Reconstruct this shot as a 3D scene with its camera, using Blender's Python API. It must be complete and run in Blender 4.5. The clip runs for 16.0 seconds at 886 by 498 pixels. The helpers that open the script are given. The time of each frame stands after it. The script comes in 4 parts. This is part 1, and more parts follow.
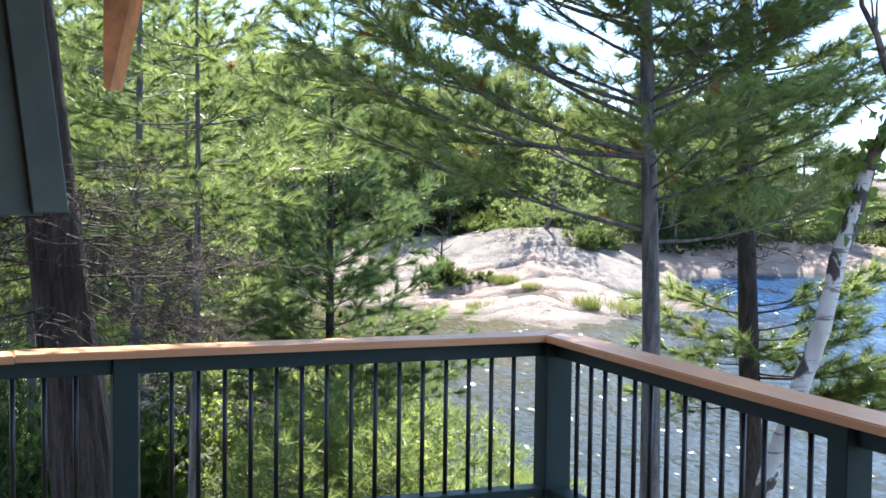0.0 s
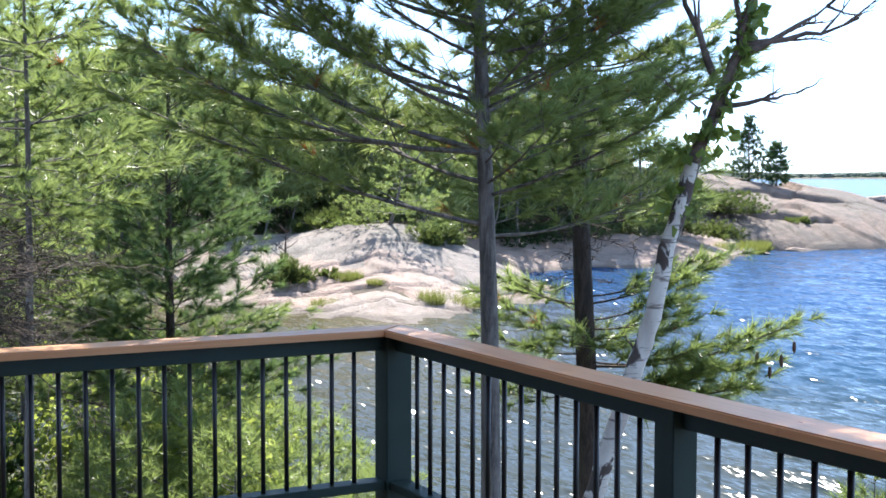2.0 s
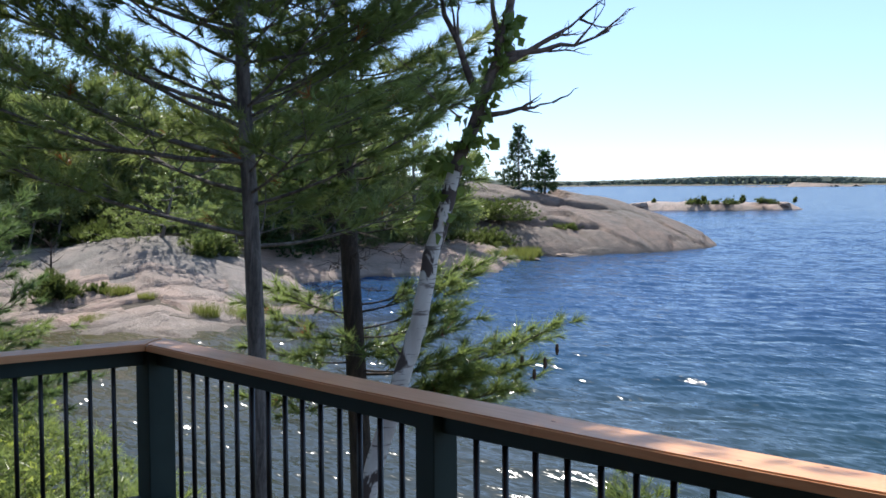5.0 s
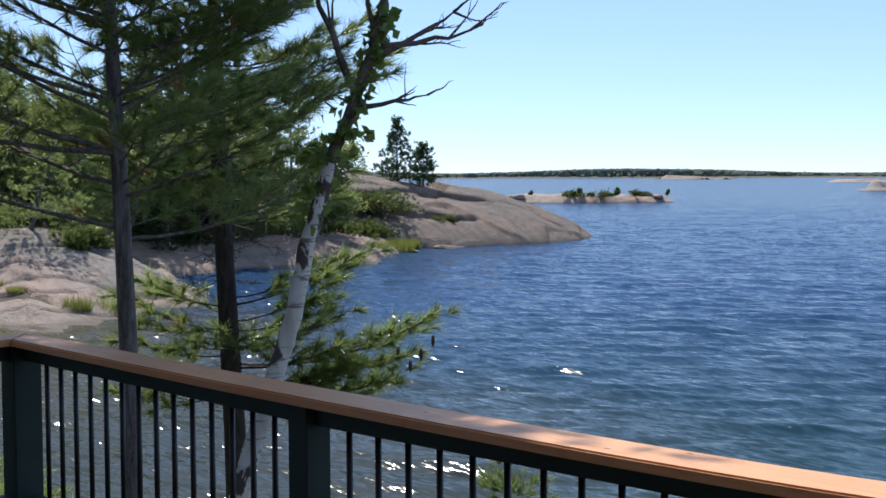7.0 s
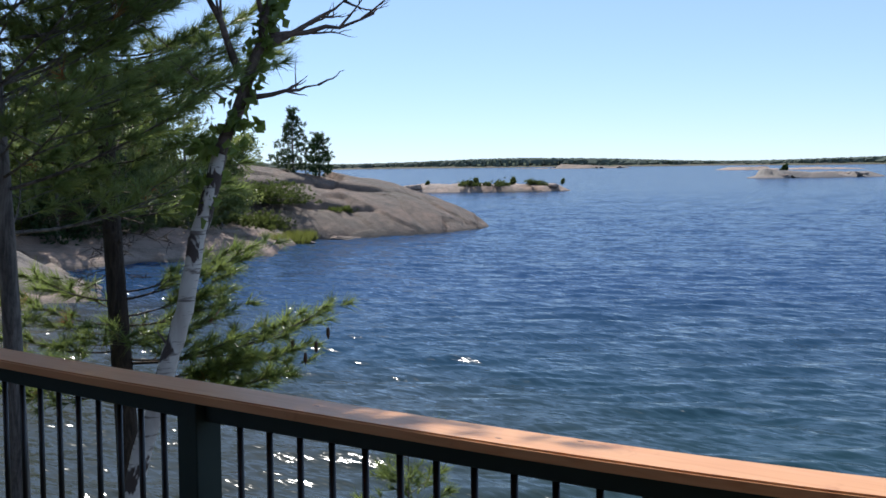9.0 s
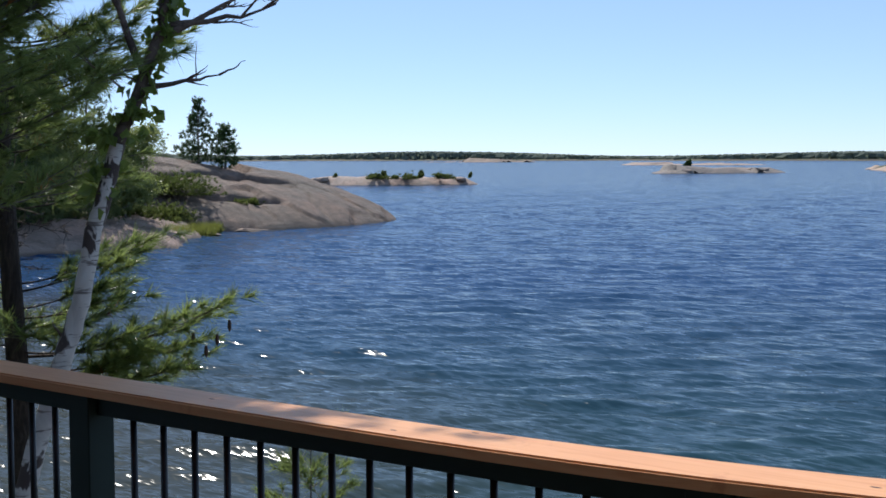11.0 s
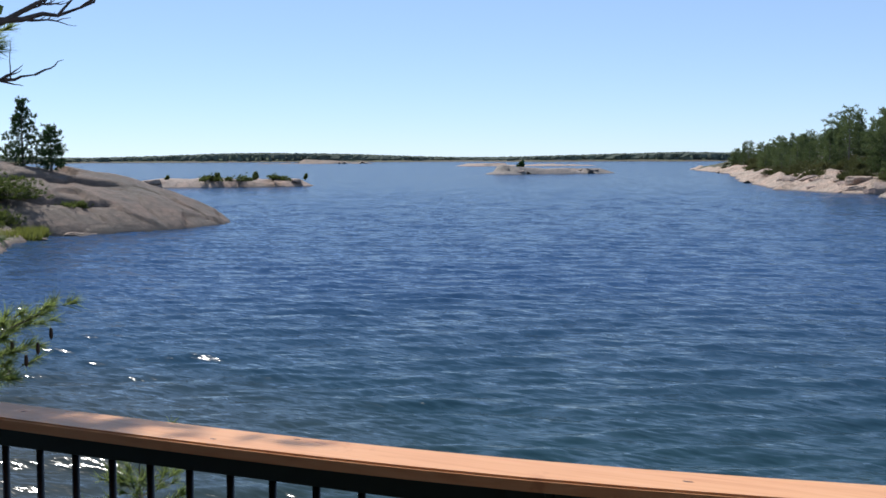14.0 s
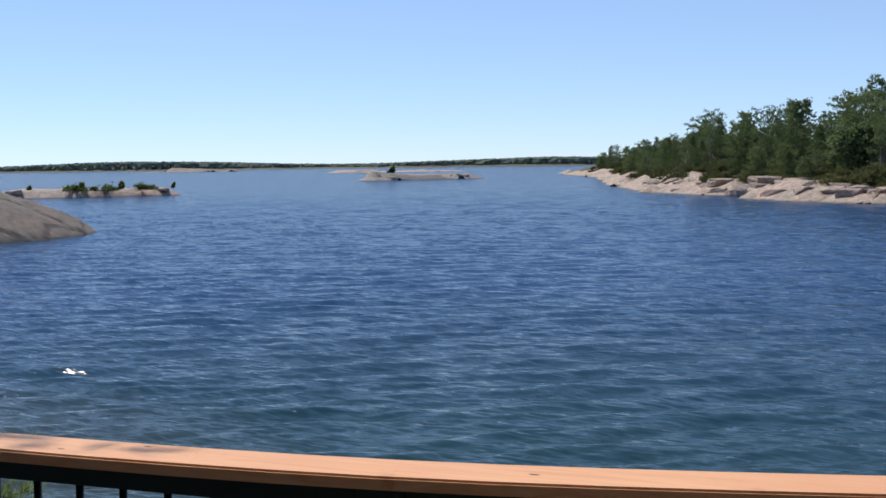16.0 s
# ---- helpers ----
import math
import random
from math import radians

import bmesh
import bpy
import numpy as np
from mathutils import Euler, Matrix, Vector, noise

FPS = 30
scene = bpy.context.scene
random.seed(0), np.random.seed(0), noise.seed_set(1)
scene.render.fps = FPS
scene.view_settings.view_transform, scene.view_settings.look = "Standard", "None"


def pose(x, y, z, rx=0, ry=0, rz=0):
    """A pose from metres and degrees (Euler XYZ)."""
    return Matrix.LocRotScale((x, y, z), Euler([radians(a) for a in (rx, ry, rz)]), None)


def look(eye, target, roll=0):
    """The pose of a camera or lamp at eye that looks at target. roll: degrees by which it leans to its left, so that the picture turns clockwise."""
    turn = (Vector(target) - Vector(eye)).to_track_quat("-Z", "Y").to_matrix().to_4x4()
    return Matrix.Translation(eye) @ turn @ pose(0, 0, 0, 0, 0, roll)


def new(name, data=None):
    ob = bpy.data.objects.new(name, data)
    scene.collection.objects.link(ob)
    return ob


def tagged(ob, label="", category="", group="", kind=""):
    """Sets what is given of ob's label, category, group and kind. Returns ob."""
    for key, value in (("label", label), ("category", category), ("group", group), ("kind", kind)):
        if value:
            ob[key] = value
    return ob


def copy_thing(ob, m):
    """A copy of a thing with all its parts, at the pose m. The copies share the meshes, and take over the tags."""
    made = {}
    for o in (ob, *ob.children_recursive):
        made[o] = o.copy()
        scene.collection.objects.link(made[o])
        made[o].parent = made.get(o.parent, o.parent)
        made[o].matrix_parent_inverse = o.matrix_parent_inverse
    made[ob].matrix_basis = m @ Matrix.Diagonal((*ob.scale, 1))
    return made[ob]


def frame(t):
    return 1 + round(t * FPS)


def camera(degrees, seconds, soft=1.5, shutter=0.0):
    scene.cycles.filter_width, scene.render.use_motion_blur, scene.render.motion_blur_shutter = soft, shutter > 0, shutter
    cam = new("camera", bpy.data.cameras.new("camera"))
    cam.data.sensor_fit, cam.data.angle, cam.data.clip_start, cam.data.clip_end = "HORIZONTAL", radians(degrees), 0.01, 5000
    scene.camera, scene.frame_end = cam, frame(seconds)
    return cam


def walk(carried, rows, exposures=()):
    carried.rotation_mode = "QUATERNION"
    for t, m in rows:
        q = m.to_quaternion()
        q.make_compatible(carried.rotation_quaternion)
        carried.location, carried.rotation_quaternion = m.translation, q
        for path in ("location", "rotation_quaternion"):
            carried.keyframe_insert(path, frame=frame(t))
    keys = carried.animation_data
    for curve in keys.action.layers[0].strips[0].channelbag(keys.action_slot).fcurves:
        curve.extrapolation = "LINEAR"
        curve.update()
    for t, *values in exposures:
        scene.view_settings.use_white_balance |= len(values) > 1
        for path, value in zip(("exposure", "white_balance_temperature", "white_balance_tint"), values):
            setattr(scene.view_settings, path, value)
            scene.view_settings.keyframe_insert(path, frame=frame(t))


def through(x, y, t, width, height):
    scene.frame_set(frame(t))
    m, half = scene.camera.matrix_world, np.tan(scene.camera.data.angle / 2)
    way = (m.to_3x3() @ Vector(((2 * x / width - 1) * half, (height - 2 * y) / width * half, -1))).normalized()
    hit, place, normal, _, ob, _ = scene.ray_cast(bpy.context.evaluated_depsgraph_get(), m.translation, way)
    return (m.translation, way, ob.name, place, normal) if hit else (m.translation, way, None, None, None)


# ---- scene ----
cam = camera(37.9, 16.0, soft=1.6)

PATH = [
    (0, (0.186, -0.158, 4.884), (-1.672, 0.575, 4.773), 0.7),
    (0.5, (0.205, -0.164, 4.887), (-1.63, 0.623, 4.777), 1.1),
    (1, (0.216, -0.159, 4.885), (-1.596, 0.679, 4.779), 0.9),
    (1.5, (0.223, -0.152, 4.884), (-1.559, 0.748, 4.772), 0.7),
    (2, (0.227, -0.145, 4.883), (-1.529, 0.805, 4.768), 0.1),
    (2.5, (0.224, -0.134, 4.882), (-1.506, 0.862, 4.76), 0.1),
    (3, (0.225, -0.126, 4.883), (-1.474, 0.923, 4.764), 0.2),
    (3.5, (0.227, -0.12, 4.884), (-1.443, 0.975, 4.766), 0.2),
    (4, (0.25, -0.124, 4.884), (-1.393, 1.011, 4.768), 0.3),
    (4.2, (0.251, -0.119, 4.877), (-1.376, 1.039, 4.767), 0.0),
    (6.5, (0.254, -0.084, 4.88), (-1.221, 1.262, 4.768), 0.2),
    (7, (0.266, -0.087, 4.879), (-1.177, 1.292, 4.765), -0.2),
    (7.5, (0.263, -0.079, 4.882), (-1.147, 1.333, 4.759), -0.3),
    (8, (0.263, -0.072, 4.881), (-1.118, 1.368, 4.754), -0.3),
    (8.5, (0.255, -0.053, 4.88), (-1.097, 1.414, 4.751), -0.3),
    (9, (0.261, -0.054, 4.878), (-1.068, 1.435, 4.748), -0.6),
    (11.5, (0.282, -0.024, 4.875), (-0.899, 1.583, 4.729), 0.1),
    (12, (0.288, -0.016, 4.875), (-0.853, 1.62, 4.726), 0.1),
    (12.5, (0.309, -0.027, 4.873), (-0.797, 1.633, 4.728), 0.0),
    (13, (0.301, -0.016, 4.875), (-0.772, 1.666, 4.73), -0.0),
    (13.5, (0.293, 0.003, 4.874), (-0.75, 1.704, 4.729), -0.2),
    (14, (0.299, 0.004, 4.878), (-0.71, 1.725, 4.738), -0.2),
    (14.5, (0.337, -0.02, 4.877), (-0.637, 1.721, 4.742), -0.3),
    (15, (0.366, -0.004, 4.87), (-0.569, 1.759, 4.735), -0.2),
    (15.5, (0.364, -0.002, 4.867), (-0.524, 1.786, 4.736), -0.7),
    (16, (0.356, 0.007, 4.868), (-0.478, 1.82, 4.736), -0.8),
]
EXPOSURES = [(0, 1.85), (1.5, 1.72), (3.0, 1.32), (4.2, 0.82), (7, 0.26), (9, 0.11), (12.5, 0.03), (16, -0.06)]
walk(cam, [(t, look(eye, target, roll)) for t, eye, target, roll in PATH], EXPOSURES)

# ---- light ----
SUN_HEADING, SUN_HEIGHT = 65.0, 52.0   # degrees to the left of +y, and above the horizon
world = bpy.data.worlds.new("world")
scene.world = world
world.use_nodes = True
wn = world.node_tree
sky = wn.nodes.new("ShaderNodeTexSky")
sky.sky_type, sky.sun_disc = "NISHITA", False
sky.sun_elevation, sky.sun_rotation = radians(SUN_HEIGHT), radians(-SUN_HEADING)
sky.air_density, sky.dust_density, sky.ozone_density = 0.65, 0.0, 3.0
tint = wn.nodes.new("ShaderNodeMix")
tint.data_type, tint.blend_type = "RGBA", "MULTIPLY"
tint.inputs[0].default_value, tint.inputs[7].default_value = 1.0, (0.85, 0.91, 1.08, 1)
wn.links.new(sky.outputs[0], tint.inputs[6])
veil = wn.nodes.new("ShaderNodeMix")     # the thin even haze of a summer noon
veil.data_type = "RGBA"
veil.inputs[0].default_value, veil.inputs[7].default_value = 0.42, (3.25, 4.62, 6.35, 1)
wn.links.new(tint.outputs[2], veil.inputs[6])
wn.links.new(veil.outputs[2], wn.nodes["Background"].inputs[0])
wn.nodes["Background"].inputs[1].default_value = 0.14
sun = new("sun", bpy.data.lights.new("sun", "SUN"))
sun.data.energy, sun.data.angle, sun.data.color = 5.4, radians(0.53), (1.0, 0.95, 0.88)
h, e = radians(SUN_HEADING), radians(SUN_HEIGHT)
sun.matrix_world = look((-math.sin(h) * math.cos(e) * 50, math.cos(h) * math.cos(e) * 50, math.sin(e) * 50), (0, 0, 0))


# ---- materials ----
class Mat:
    """A node material in a few lines."""
    def __init__(self, name):
        self.m = bpy.data.materials.new(name)
        self.m.use_nodes = True
        self.t = self.m.node_tree
        self.b = self.t.nodes["Principled BSDF"]
        self.out = self.t.nodes["Material Output"]

    def node(self, kind, links=(), **values):
        n = self.t.nodes.new("ShaderNode" + kind)
        for key, v in values.items():
            n.inputs[key.replace("_", " ")].default_value = v
        for sock, src in links:
            self.t.links.new(src, n.inputs[sock])
        return n

    def link(self, src, dst):
        self.t.links.new(src, dst)

    def coords(self, stretch=(1, 1, 1), space="Object"):
        c = self.node("TexCoord")
        return self.node("Mapping", [("Vector", c.outputs[space])], Scale=stretch).outputs[0]

    def noise(self, vec, scale, detail=4.0, rough=0.6, distort=0.0):
        return self.node("TexNoise", [("Vector", vec)], Scale=scale, Detail=detail, Roughness=rough, Distortion=distort).outputs["Fac"]

    def ramp(self, fac, stops):
        n = self.t.nodes.new("ShaderNodeValToRGB")
        self.link(fac, n.inputs[0])
        el = n.color_ramp.elements
        while len(el) < len(stops):
            el.new(0.5)
        for s, (p, c) in zip(el, stops):
            s.position, s.color = p, (*c, 1) if len(c) == 3 else c
        return n.outputs[0]

    def mix(self, fac, a, b, mode="MIX"):
        n = self.t.nodes.new("ShaderNodeMix")
        n.data_type, n.blend_type = "RGBA", mode
        for sock, v in ((n.inputs[0], fac), (n.inputs[6], a), (n.inputs[7], b)):
            if isinstance(v, (int, float)):
                sock.default_value = v
            elif isinstance(v, tuple):
                sock.default_value = (*v, 1)
            else:
                self.link(v, sock)
        return n.outputs[2]

    def bump(self, fac, strength, distance):
        n = self.node("Bump", [("Height", fac)], Strength=strength, Distance=distance)
        self.link(n.outputs[0], self.b.inputs["Normal"])
        return n

    def colour(self, src):
        self.link(src, self.b.inputs["Base Color"])

    def rough(self, v):
        if isinstance(v, float):
            self.b.inputs["Roughness"].default_value = v
        else:
            self.link(v, self.b.inputs["Roughness"])


def make_water():
    k = Mat("lake_water")
    turned = k.node("Mapping", [("Vector", k.node("TexCoord").outputs["Object"])], Rotation=(0, 0, radians(-32)), Scale=(0.34, 1.5, 1.0)).outputs[0]
    # the slopes of the ripples, from hand-wide ones to gusts, on top of the waves of the mesh
    up = k.node("NewGeometry").outputs["Normal"]
    for scale, size in ((13.0, 0.4), (5.8, 0.78), (2.2, 0.62), (0.6, 0.27), (0.07, 0.1)):
        tex = k.node("TexNoise", [("Vector", turned)], Scale=scale, Detail=2.0)
        sub = k.node("VectorMath", [(0, tex.outputs["Color"])])
        sub.operation, sub.inputs[1].default_value = "SUBTRACT", (0.5, 0.5, 0.5)
        mul = k.node("VectorMath", [(0, sub.outputs[0])])
        mul.operation, mul.inputs[1].default_value = "MULTIPLY", (size, size, 0)
        addv = k.node("VectorMath", [(0, mul.outputs[0]), (1, up)])
        addv.operation = "ADD"
        up = addv.outputs[0]
    bump = k.node("VectorMath", [(0, up)])
    bump.operation = "NORMALIZE"
    k.link(bump.outputs[0], k.b.inputs["Normal"])
    patch = k.noise(turned, 0.03, 2.0)
    deep = k.mix(k.ramp(patch, [(0.35, (0, 0, 0)), (0.7, (1, 1, 1))]), (0.013, 0.044, 0.110), (0.016, 0.052, 0.128))
    # over the shallows by the two shores the sandy bed shows through
    here = k.node("NewGeometry").outputs["Position"]
    for at, inner, outer, tone in (((-6, 6, 0), 10.0, 42.0, (0.014, 0.040, 0.047)), ((-20, 9.5, 0), 6.0, 14.0, (0.036, 0.044, 0.042)), ((-41, 11, 0), 8.0, 20.0, (0.070, 0.062, 0.036))):
        far = k.node("VectorMath", [(0, here)])
        far.operation, far.inputs[1].default_value = "DISTANCE", at
        fade = k.node("MapRange", [("Value", far.outputs["Value"])])
        fade.inputs["From Min"].default_value, fade.inputs["From Max"].default_value = inner, outer
        fade.inputs["To Min"].default_value, fade.inputs["To Max"].default_value = 1.0, 0.0
        deep = k.mix(fade.outputs[0], deep, tone)
    k.colour(deep)
    k.rough(0.6)
    k.b.inputs["Specular IOR Level"].default_value = 0.0
    fres = k.node("Fresnel", [("Normal", bump.outputs[0])], IOR=1.33)
    share = k.node("Math", [(0, fres.outputs[0])])
    share.operation, share.inputs[1].default_value = "MULTIPLY", 0.72
    gloss = k.node("BsdfGlossy", [("Normal", bump.outputs[0])], Roughness=0.11)
    both = k.node("MixShader", [(0, share.outputs[0]), (1, k.b.outputs[0]), (2, gloss.outputs[0])])
    k.link(both.outputs[0], k.out.inputs["Surface"])
    return k.m


def make_granite(name, warm, cool, stain, lichen):
    k = Mat(name)
    v = k.coords()
    big = k.noise(v, 0.22, 5.0, 0.6, 0.5)
    mid = k.noise(v, 1.1, 8.0, 0.72)
    grain = k.noise(v, 9.0, 4.0, 0.75)
    base = k.mix(k.ramp(big, [(0.38, (0, 0, 0)), (0.62, (1, 1, 1))]), warm, cool)
    base = k.mix(k.ramp(mid, [(0.32, (lichen, lichen, lichen)), (0.58, (0, 0, 0))]), base, stain)
    bands = k.node("TexWave", [("Vector", k.coords((0.35, 0.35, 1.6)))], Scale=0.55, Distortion=7.0, Detail=4.0)
    base = k.mix(k.ramp(bands.outputs["Fac"], [(0.0, (0.5, 0.5, 0.5)), (0.05, (0, 0, 0))]), base, (0.09, 0.075, 0.062))
    base = k.mix(0.22, base, k.ramp(grain, [(0.3, tuple(c * 0.5 for c in cool)), (0.7, tuple(min(1, c * 1.6) for c in cool))]))
    # dark wet foot by the waterline
    pos = k.node("SeparateXYZ", [("Vector", k.node("NewGeometry").outputs["Position"])])
    wet = k.ramp(pos.outputs["Z"], [(0.06, (0.75, 0.75, 0.75)), (0.2, (0, 0, 0))])
    base = k.mix(wet, base, (0.09, 0.07, 0.055))
    k.colour(base)
    k.rough(0.8)
    hsum = k.mix(0.5, mid, grain)
    k.bump(hsum, 1.0, 0.35)
    return k.m


def make_ground():
    k = Mat("forest_floor")
    v = k.coords()
    big = k.noise(v, 0.12, 5.0)
    mid = k.noise(v, 2.2, 6.0, 0.7)
    c = k.mix(k.ramp(mid, [(0.35, (0, 0, 0)), (0.65, (1, 1, 1))]), (0.026, 0.019, 0.013), (0.075, 0.055, 0.036))
    c = k.mix(k.ramp(big, [(0.45, (0, 0, 0)), (0.6, (0.8, 0.8, 0.8))]), c, (0.07, 0.09, 0.03))
    pos = k.node("SeparateXYZ", [("Vector", k.node("NewGeometry").outputs["Position"])])
    shore = k.ramp(pos.outputs["Z"], [(0.05, (1, 1, 1)), (0.35, (0, 0, 0))])
    c = k.mix(shore, c, k.mix(mid, (0.12, 0.095, 0.075), (0.26, 0.21, 0.175)))
    k.colour(c)
    k.rough(0.95)
    k.bump(mid, 0.8, 0.1)
    return k.m


def make_leaf(name, dark, light, through, gloss=0.45, amount=0.58):
    """Foliage: colour varies from leaf to leaf; some light passes through."""
    k = Mat(name)
    isl = k.node("NewGeometry").outputs["Random Per Island"]
    ob = k.node("ObjectInfo").outputs["Random"]
    patch = k.noise(k.coords(), 1.7, 3.0)
    mixer = k.node("Math", [(0, isl), (1, patch)])
    mixer.operation = "MULTIPLY_ADD"
    mixer.inputs[2].default_value = 0.0
    k.link(ob, mixer.inputs[2])
    mm = k.node("Math", [(0, mixer.outputs[0])])
    mm.operation = "MULTIPLY"
    mm.inputs[1].default_value = 0.62
    c = k.mix(mm.outputs[0], dark, light)
    k.colour(c)
    k.rough(gloss)
    k.b.inputs["Specular IOR Level"].default_value = 0.35
    tr = k.node("BsdfTranslucent", [("Color", k.mix(0.5, c, through))])
    sh = k.node("MixShader", [(1, k.b.outputs[0]), (2, tr.outputs[0])])
    sh.inputs[0].default_value = amount
    k.link(sh.outputs[0], k.out.inputs["Surface"])
    return k.m


def make_bark(name, a, b, stretch=(9, 9, 1.6), depth=0.02):
    k = Mat(name)
    v = k.coords(stretch)
    n = k.noise(v, 2.2, 6.0, 0.7, 0.6)
    fine = k.noise(k.coords(), 40.0, 2.0)
    k.colour(k.mix(0.2, k.ramp(n, [(0.40, a), (0.62, b)]), k.ramp(fine, [(0.3, a), (0.7, b)])))
    k.rough(0.9)
    k.bump(n, 0.9, depth)
    return k.m


def make_birch():
    k = Mat("birch_bark")
    v = k.coords((3, 3, 22))
    lent = k.noise(v, 2.0, 3.0, 0.7)
    patch = k.noise(k.coords((1, 1, 0.6)), 5.5, 4.0, 0.6, 0.5)
    c = k.ramp(patch, [(0.3, (0.42, 0.37, 0.34)), (0.6, (0.66, 0.62, 0.58))])
    c = k.mix(k.ramp(lent, [(0.56, (0, 0, 0)), (0.64, (0.85, 0.85, 0.85))]), c, (0.12, 0.09, 0.08))
    c = k.mix(k.ramp(patch, [(0.56, (0, 0, 0)), (0.59, (1, 1, 1))]), c, (0.07, 0.05, 0.045))
    k.colour(c)
    k.rough(0.75)
    k.bump(lent, 0.4, 0.004)
    return k.m


def make_paint():
    k = Mat("green_paint")
    n = k.noise(k.coords(), 3.0, 5.0)
    fine = k.noise(k.coords((4, 4, 60)), 6.0, 3.0)
    k.colour(k.mix(k.ramp(n, [(0.35, (0, 0, 0)), (0.75, (1, 1, 1))]), (0.017, 0.034, 0.030), (0.026, 0.048, 0.043)))
    k.rough(0.6)
    k.b.inputs["Specular IOR Level"].default_value = 0.3
    k.bump(fine, 0.25, 0.002)
    return k.m


def make_cedar(name, along):
    k = Mat(name)
    st = (1.2, 22, 22) if along == "x" else (22, 1.2, 22)
    v = k.coords(st)
    ring = k.noise(v, 1.6, 4.0, 0.6, 1.2)
    big = k.noise(k.coords((0.8, 0.8, 0.8)), 1.5, 3.0)
    c = k.ramp(ring, [(0.2, (0.53, 0.225, 0.095)), (0.5, (0.66, 0.335, 0.16)), (0.8, (0.72, 0.40, 0.21))])
    c = k.mix(k.ramp(big, [(0.4, (0, 0, 0)), (0.75, (0.55, 0.55, 0.55))]), c, (0.50, 0.205, 0.095))
    fleck = k.noise(k.coords((3, 3, 3)), 2.2, 5.0, 0.7, 0.8)
    c = k.mix(k.ramp(fleck, [(0.6, (0, 0, 0)), (0.72, (0.45, 0.45, 0.45))]), c, (0.36, 0.13, 0.055))
    k.colour(c)
    k.rough(0.42)
    k.b.inputs["Specular IOR Level"].default_value = 0.25
    k.bump(ring, 0.15, 0.002)
    return k.m


def make_plain(name, col, rough=0.6, metal=0.0, var=0.25, scale=20.0):
    k = Mat(name)
    n = k.noise(k.coords(), scale, 4.0)
    dark = tuple(c * (1 - var) for c in col)
    light = tuple(min(1, c * (1 + var)) for c in col)
    k.colour(k.ramp(n, [(0.3, dark), (0.7, light)]))
    k.rough(rough)
    k.b.inputs["Metallic"].default_value = metal
    return k.m


M_WATER = make_water()
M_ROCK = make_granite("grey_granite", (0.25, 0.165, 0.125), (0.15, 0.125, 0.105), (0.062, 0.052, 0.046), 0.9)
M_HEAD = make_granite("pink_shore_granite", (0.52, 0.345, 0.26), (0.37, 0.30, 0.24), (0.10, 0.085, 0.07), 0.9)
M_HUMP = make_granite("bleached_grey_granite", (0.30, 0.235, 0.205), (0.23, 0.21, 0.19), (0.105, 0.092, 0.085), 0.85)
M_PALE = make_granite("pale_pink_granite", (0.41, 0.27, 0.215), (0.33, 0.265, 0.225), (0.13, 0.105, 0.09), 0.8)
M_GROUND = make_ground()
M_PINE = make_leaf("pine_needles", (0.038, 0.068, 0.026), (0.22, 0.275, 0.10), (0.40, 0.50, 0.14), 0.32)
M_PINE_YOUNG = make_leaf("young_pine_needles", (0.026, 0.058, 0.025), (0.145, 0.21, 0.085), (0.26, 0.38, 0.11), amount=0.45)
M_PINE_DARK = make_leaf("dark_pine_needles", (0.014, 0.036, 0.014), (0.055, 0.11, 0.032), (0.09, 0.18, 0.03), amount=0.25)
M_WOOD = make_leaf("wood_pine_needles", (0.022, 0.046, 0.019), (0.17, 0.215, 0.09), (0.32, 0.41, 0.12), amount=0.38)
M_OAK = make_leaf("wood_broad_leaves", (0.042, 0.075, 0.026), (0.25, 0.29, 0.11), (0.45, 0.52, 0.15), 0.35, 0.42)
M_SCRUB = make_leaf("olive_scrub", (0.05, 0.062, 0.022), (0.155, 0.15, 0.06), (0.16, 0.17, 0.05), 0.7, 0.25)
M_FAR = make_leaf("far_needles", (0.042, 0.070, 0.032), (0.20, 0.235, 0.10), (0.2, 0.27, 0.08), 0.8, 0.35)
# distance haze is mixed into this leaf colour: paler and bluer green
M_FARWOOD_HAZED = make_leaf("hazed_far_wood_leaves", (0.10, 0.125, 0.11), (0.20, 0.235, 0.19), (0.22, 0.27, 0.19), 1.0, 0.45)
M_LEAF = make_leaf("broad_leaves", (0.06, 0.11, 0.028), (0.27, 0.31, 0.08), (0.48, 0.56, 0.10))
M_SHRUB = make_leaf("juniper_leaves", (0.028, 0.05, 0.017), (0.115, 0.14, 0.045), (0.14, 0.18, 0.04))
M_GRASS = make_leaf("shore_grass", (0.075, 0.095, 0.025), (0.21, 0.215, 0.065), (0.24, 0.27, 0.06))
M_VINE = make_leaf("vine_leaves", (0.055, 0.095, 0.025), (0.34, 0.42, 0.14), (0.45, 0.58, 0.10), 0.32, 0.4)
M_RUST = make_leaf("dead_needles", (0.22, 0.08, 0.03), (0.42, 0.18, 0.07), (0.4, 0.15, 0.05))
M_BARK = make_bark("grey_pine_bark", (0.06, 0.052, 0.05), (0.24, 0.215, 0.20))
M_BARK_DARK = make_bark("dark_pine_bark", (0.022, 0.016, 0.014), (0.085, 0.06, 0.048), (14, 14, 3), 0.03)
M_CEDARBARK = make_bark("shaggy_bark", (0.018, 0.013, 0.011), (0.105, 0.076, 0.063), (11, 11, 0.9), 0.06)
M_TWIG = make_bark("dead_twigs", (0.022, 0.015, 0.012), (0.085, 0.060, 0.048), (3, 3, 3), 0.004)
M_BIRCH = make_birch()
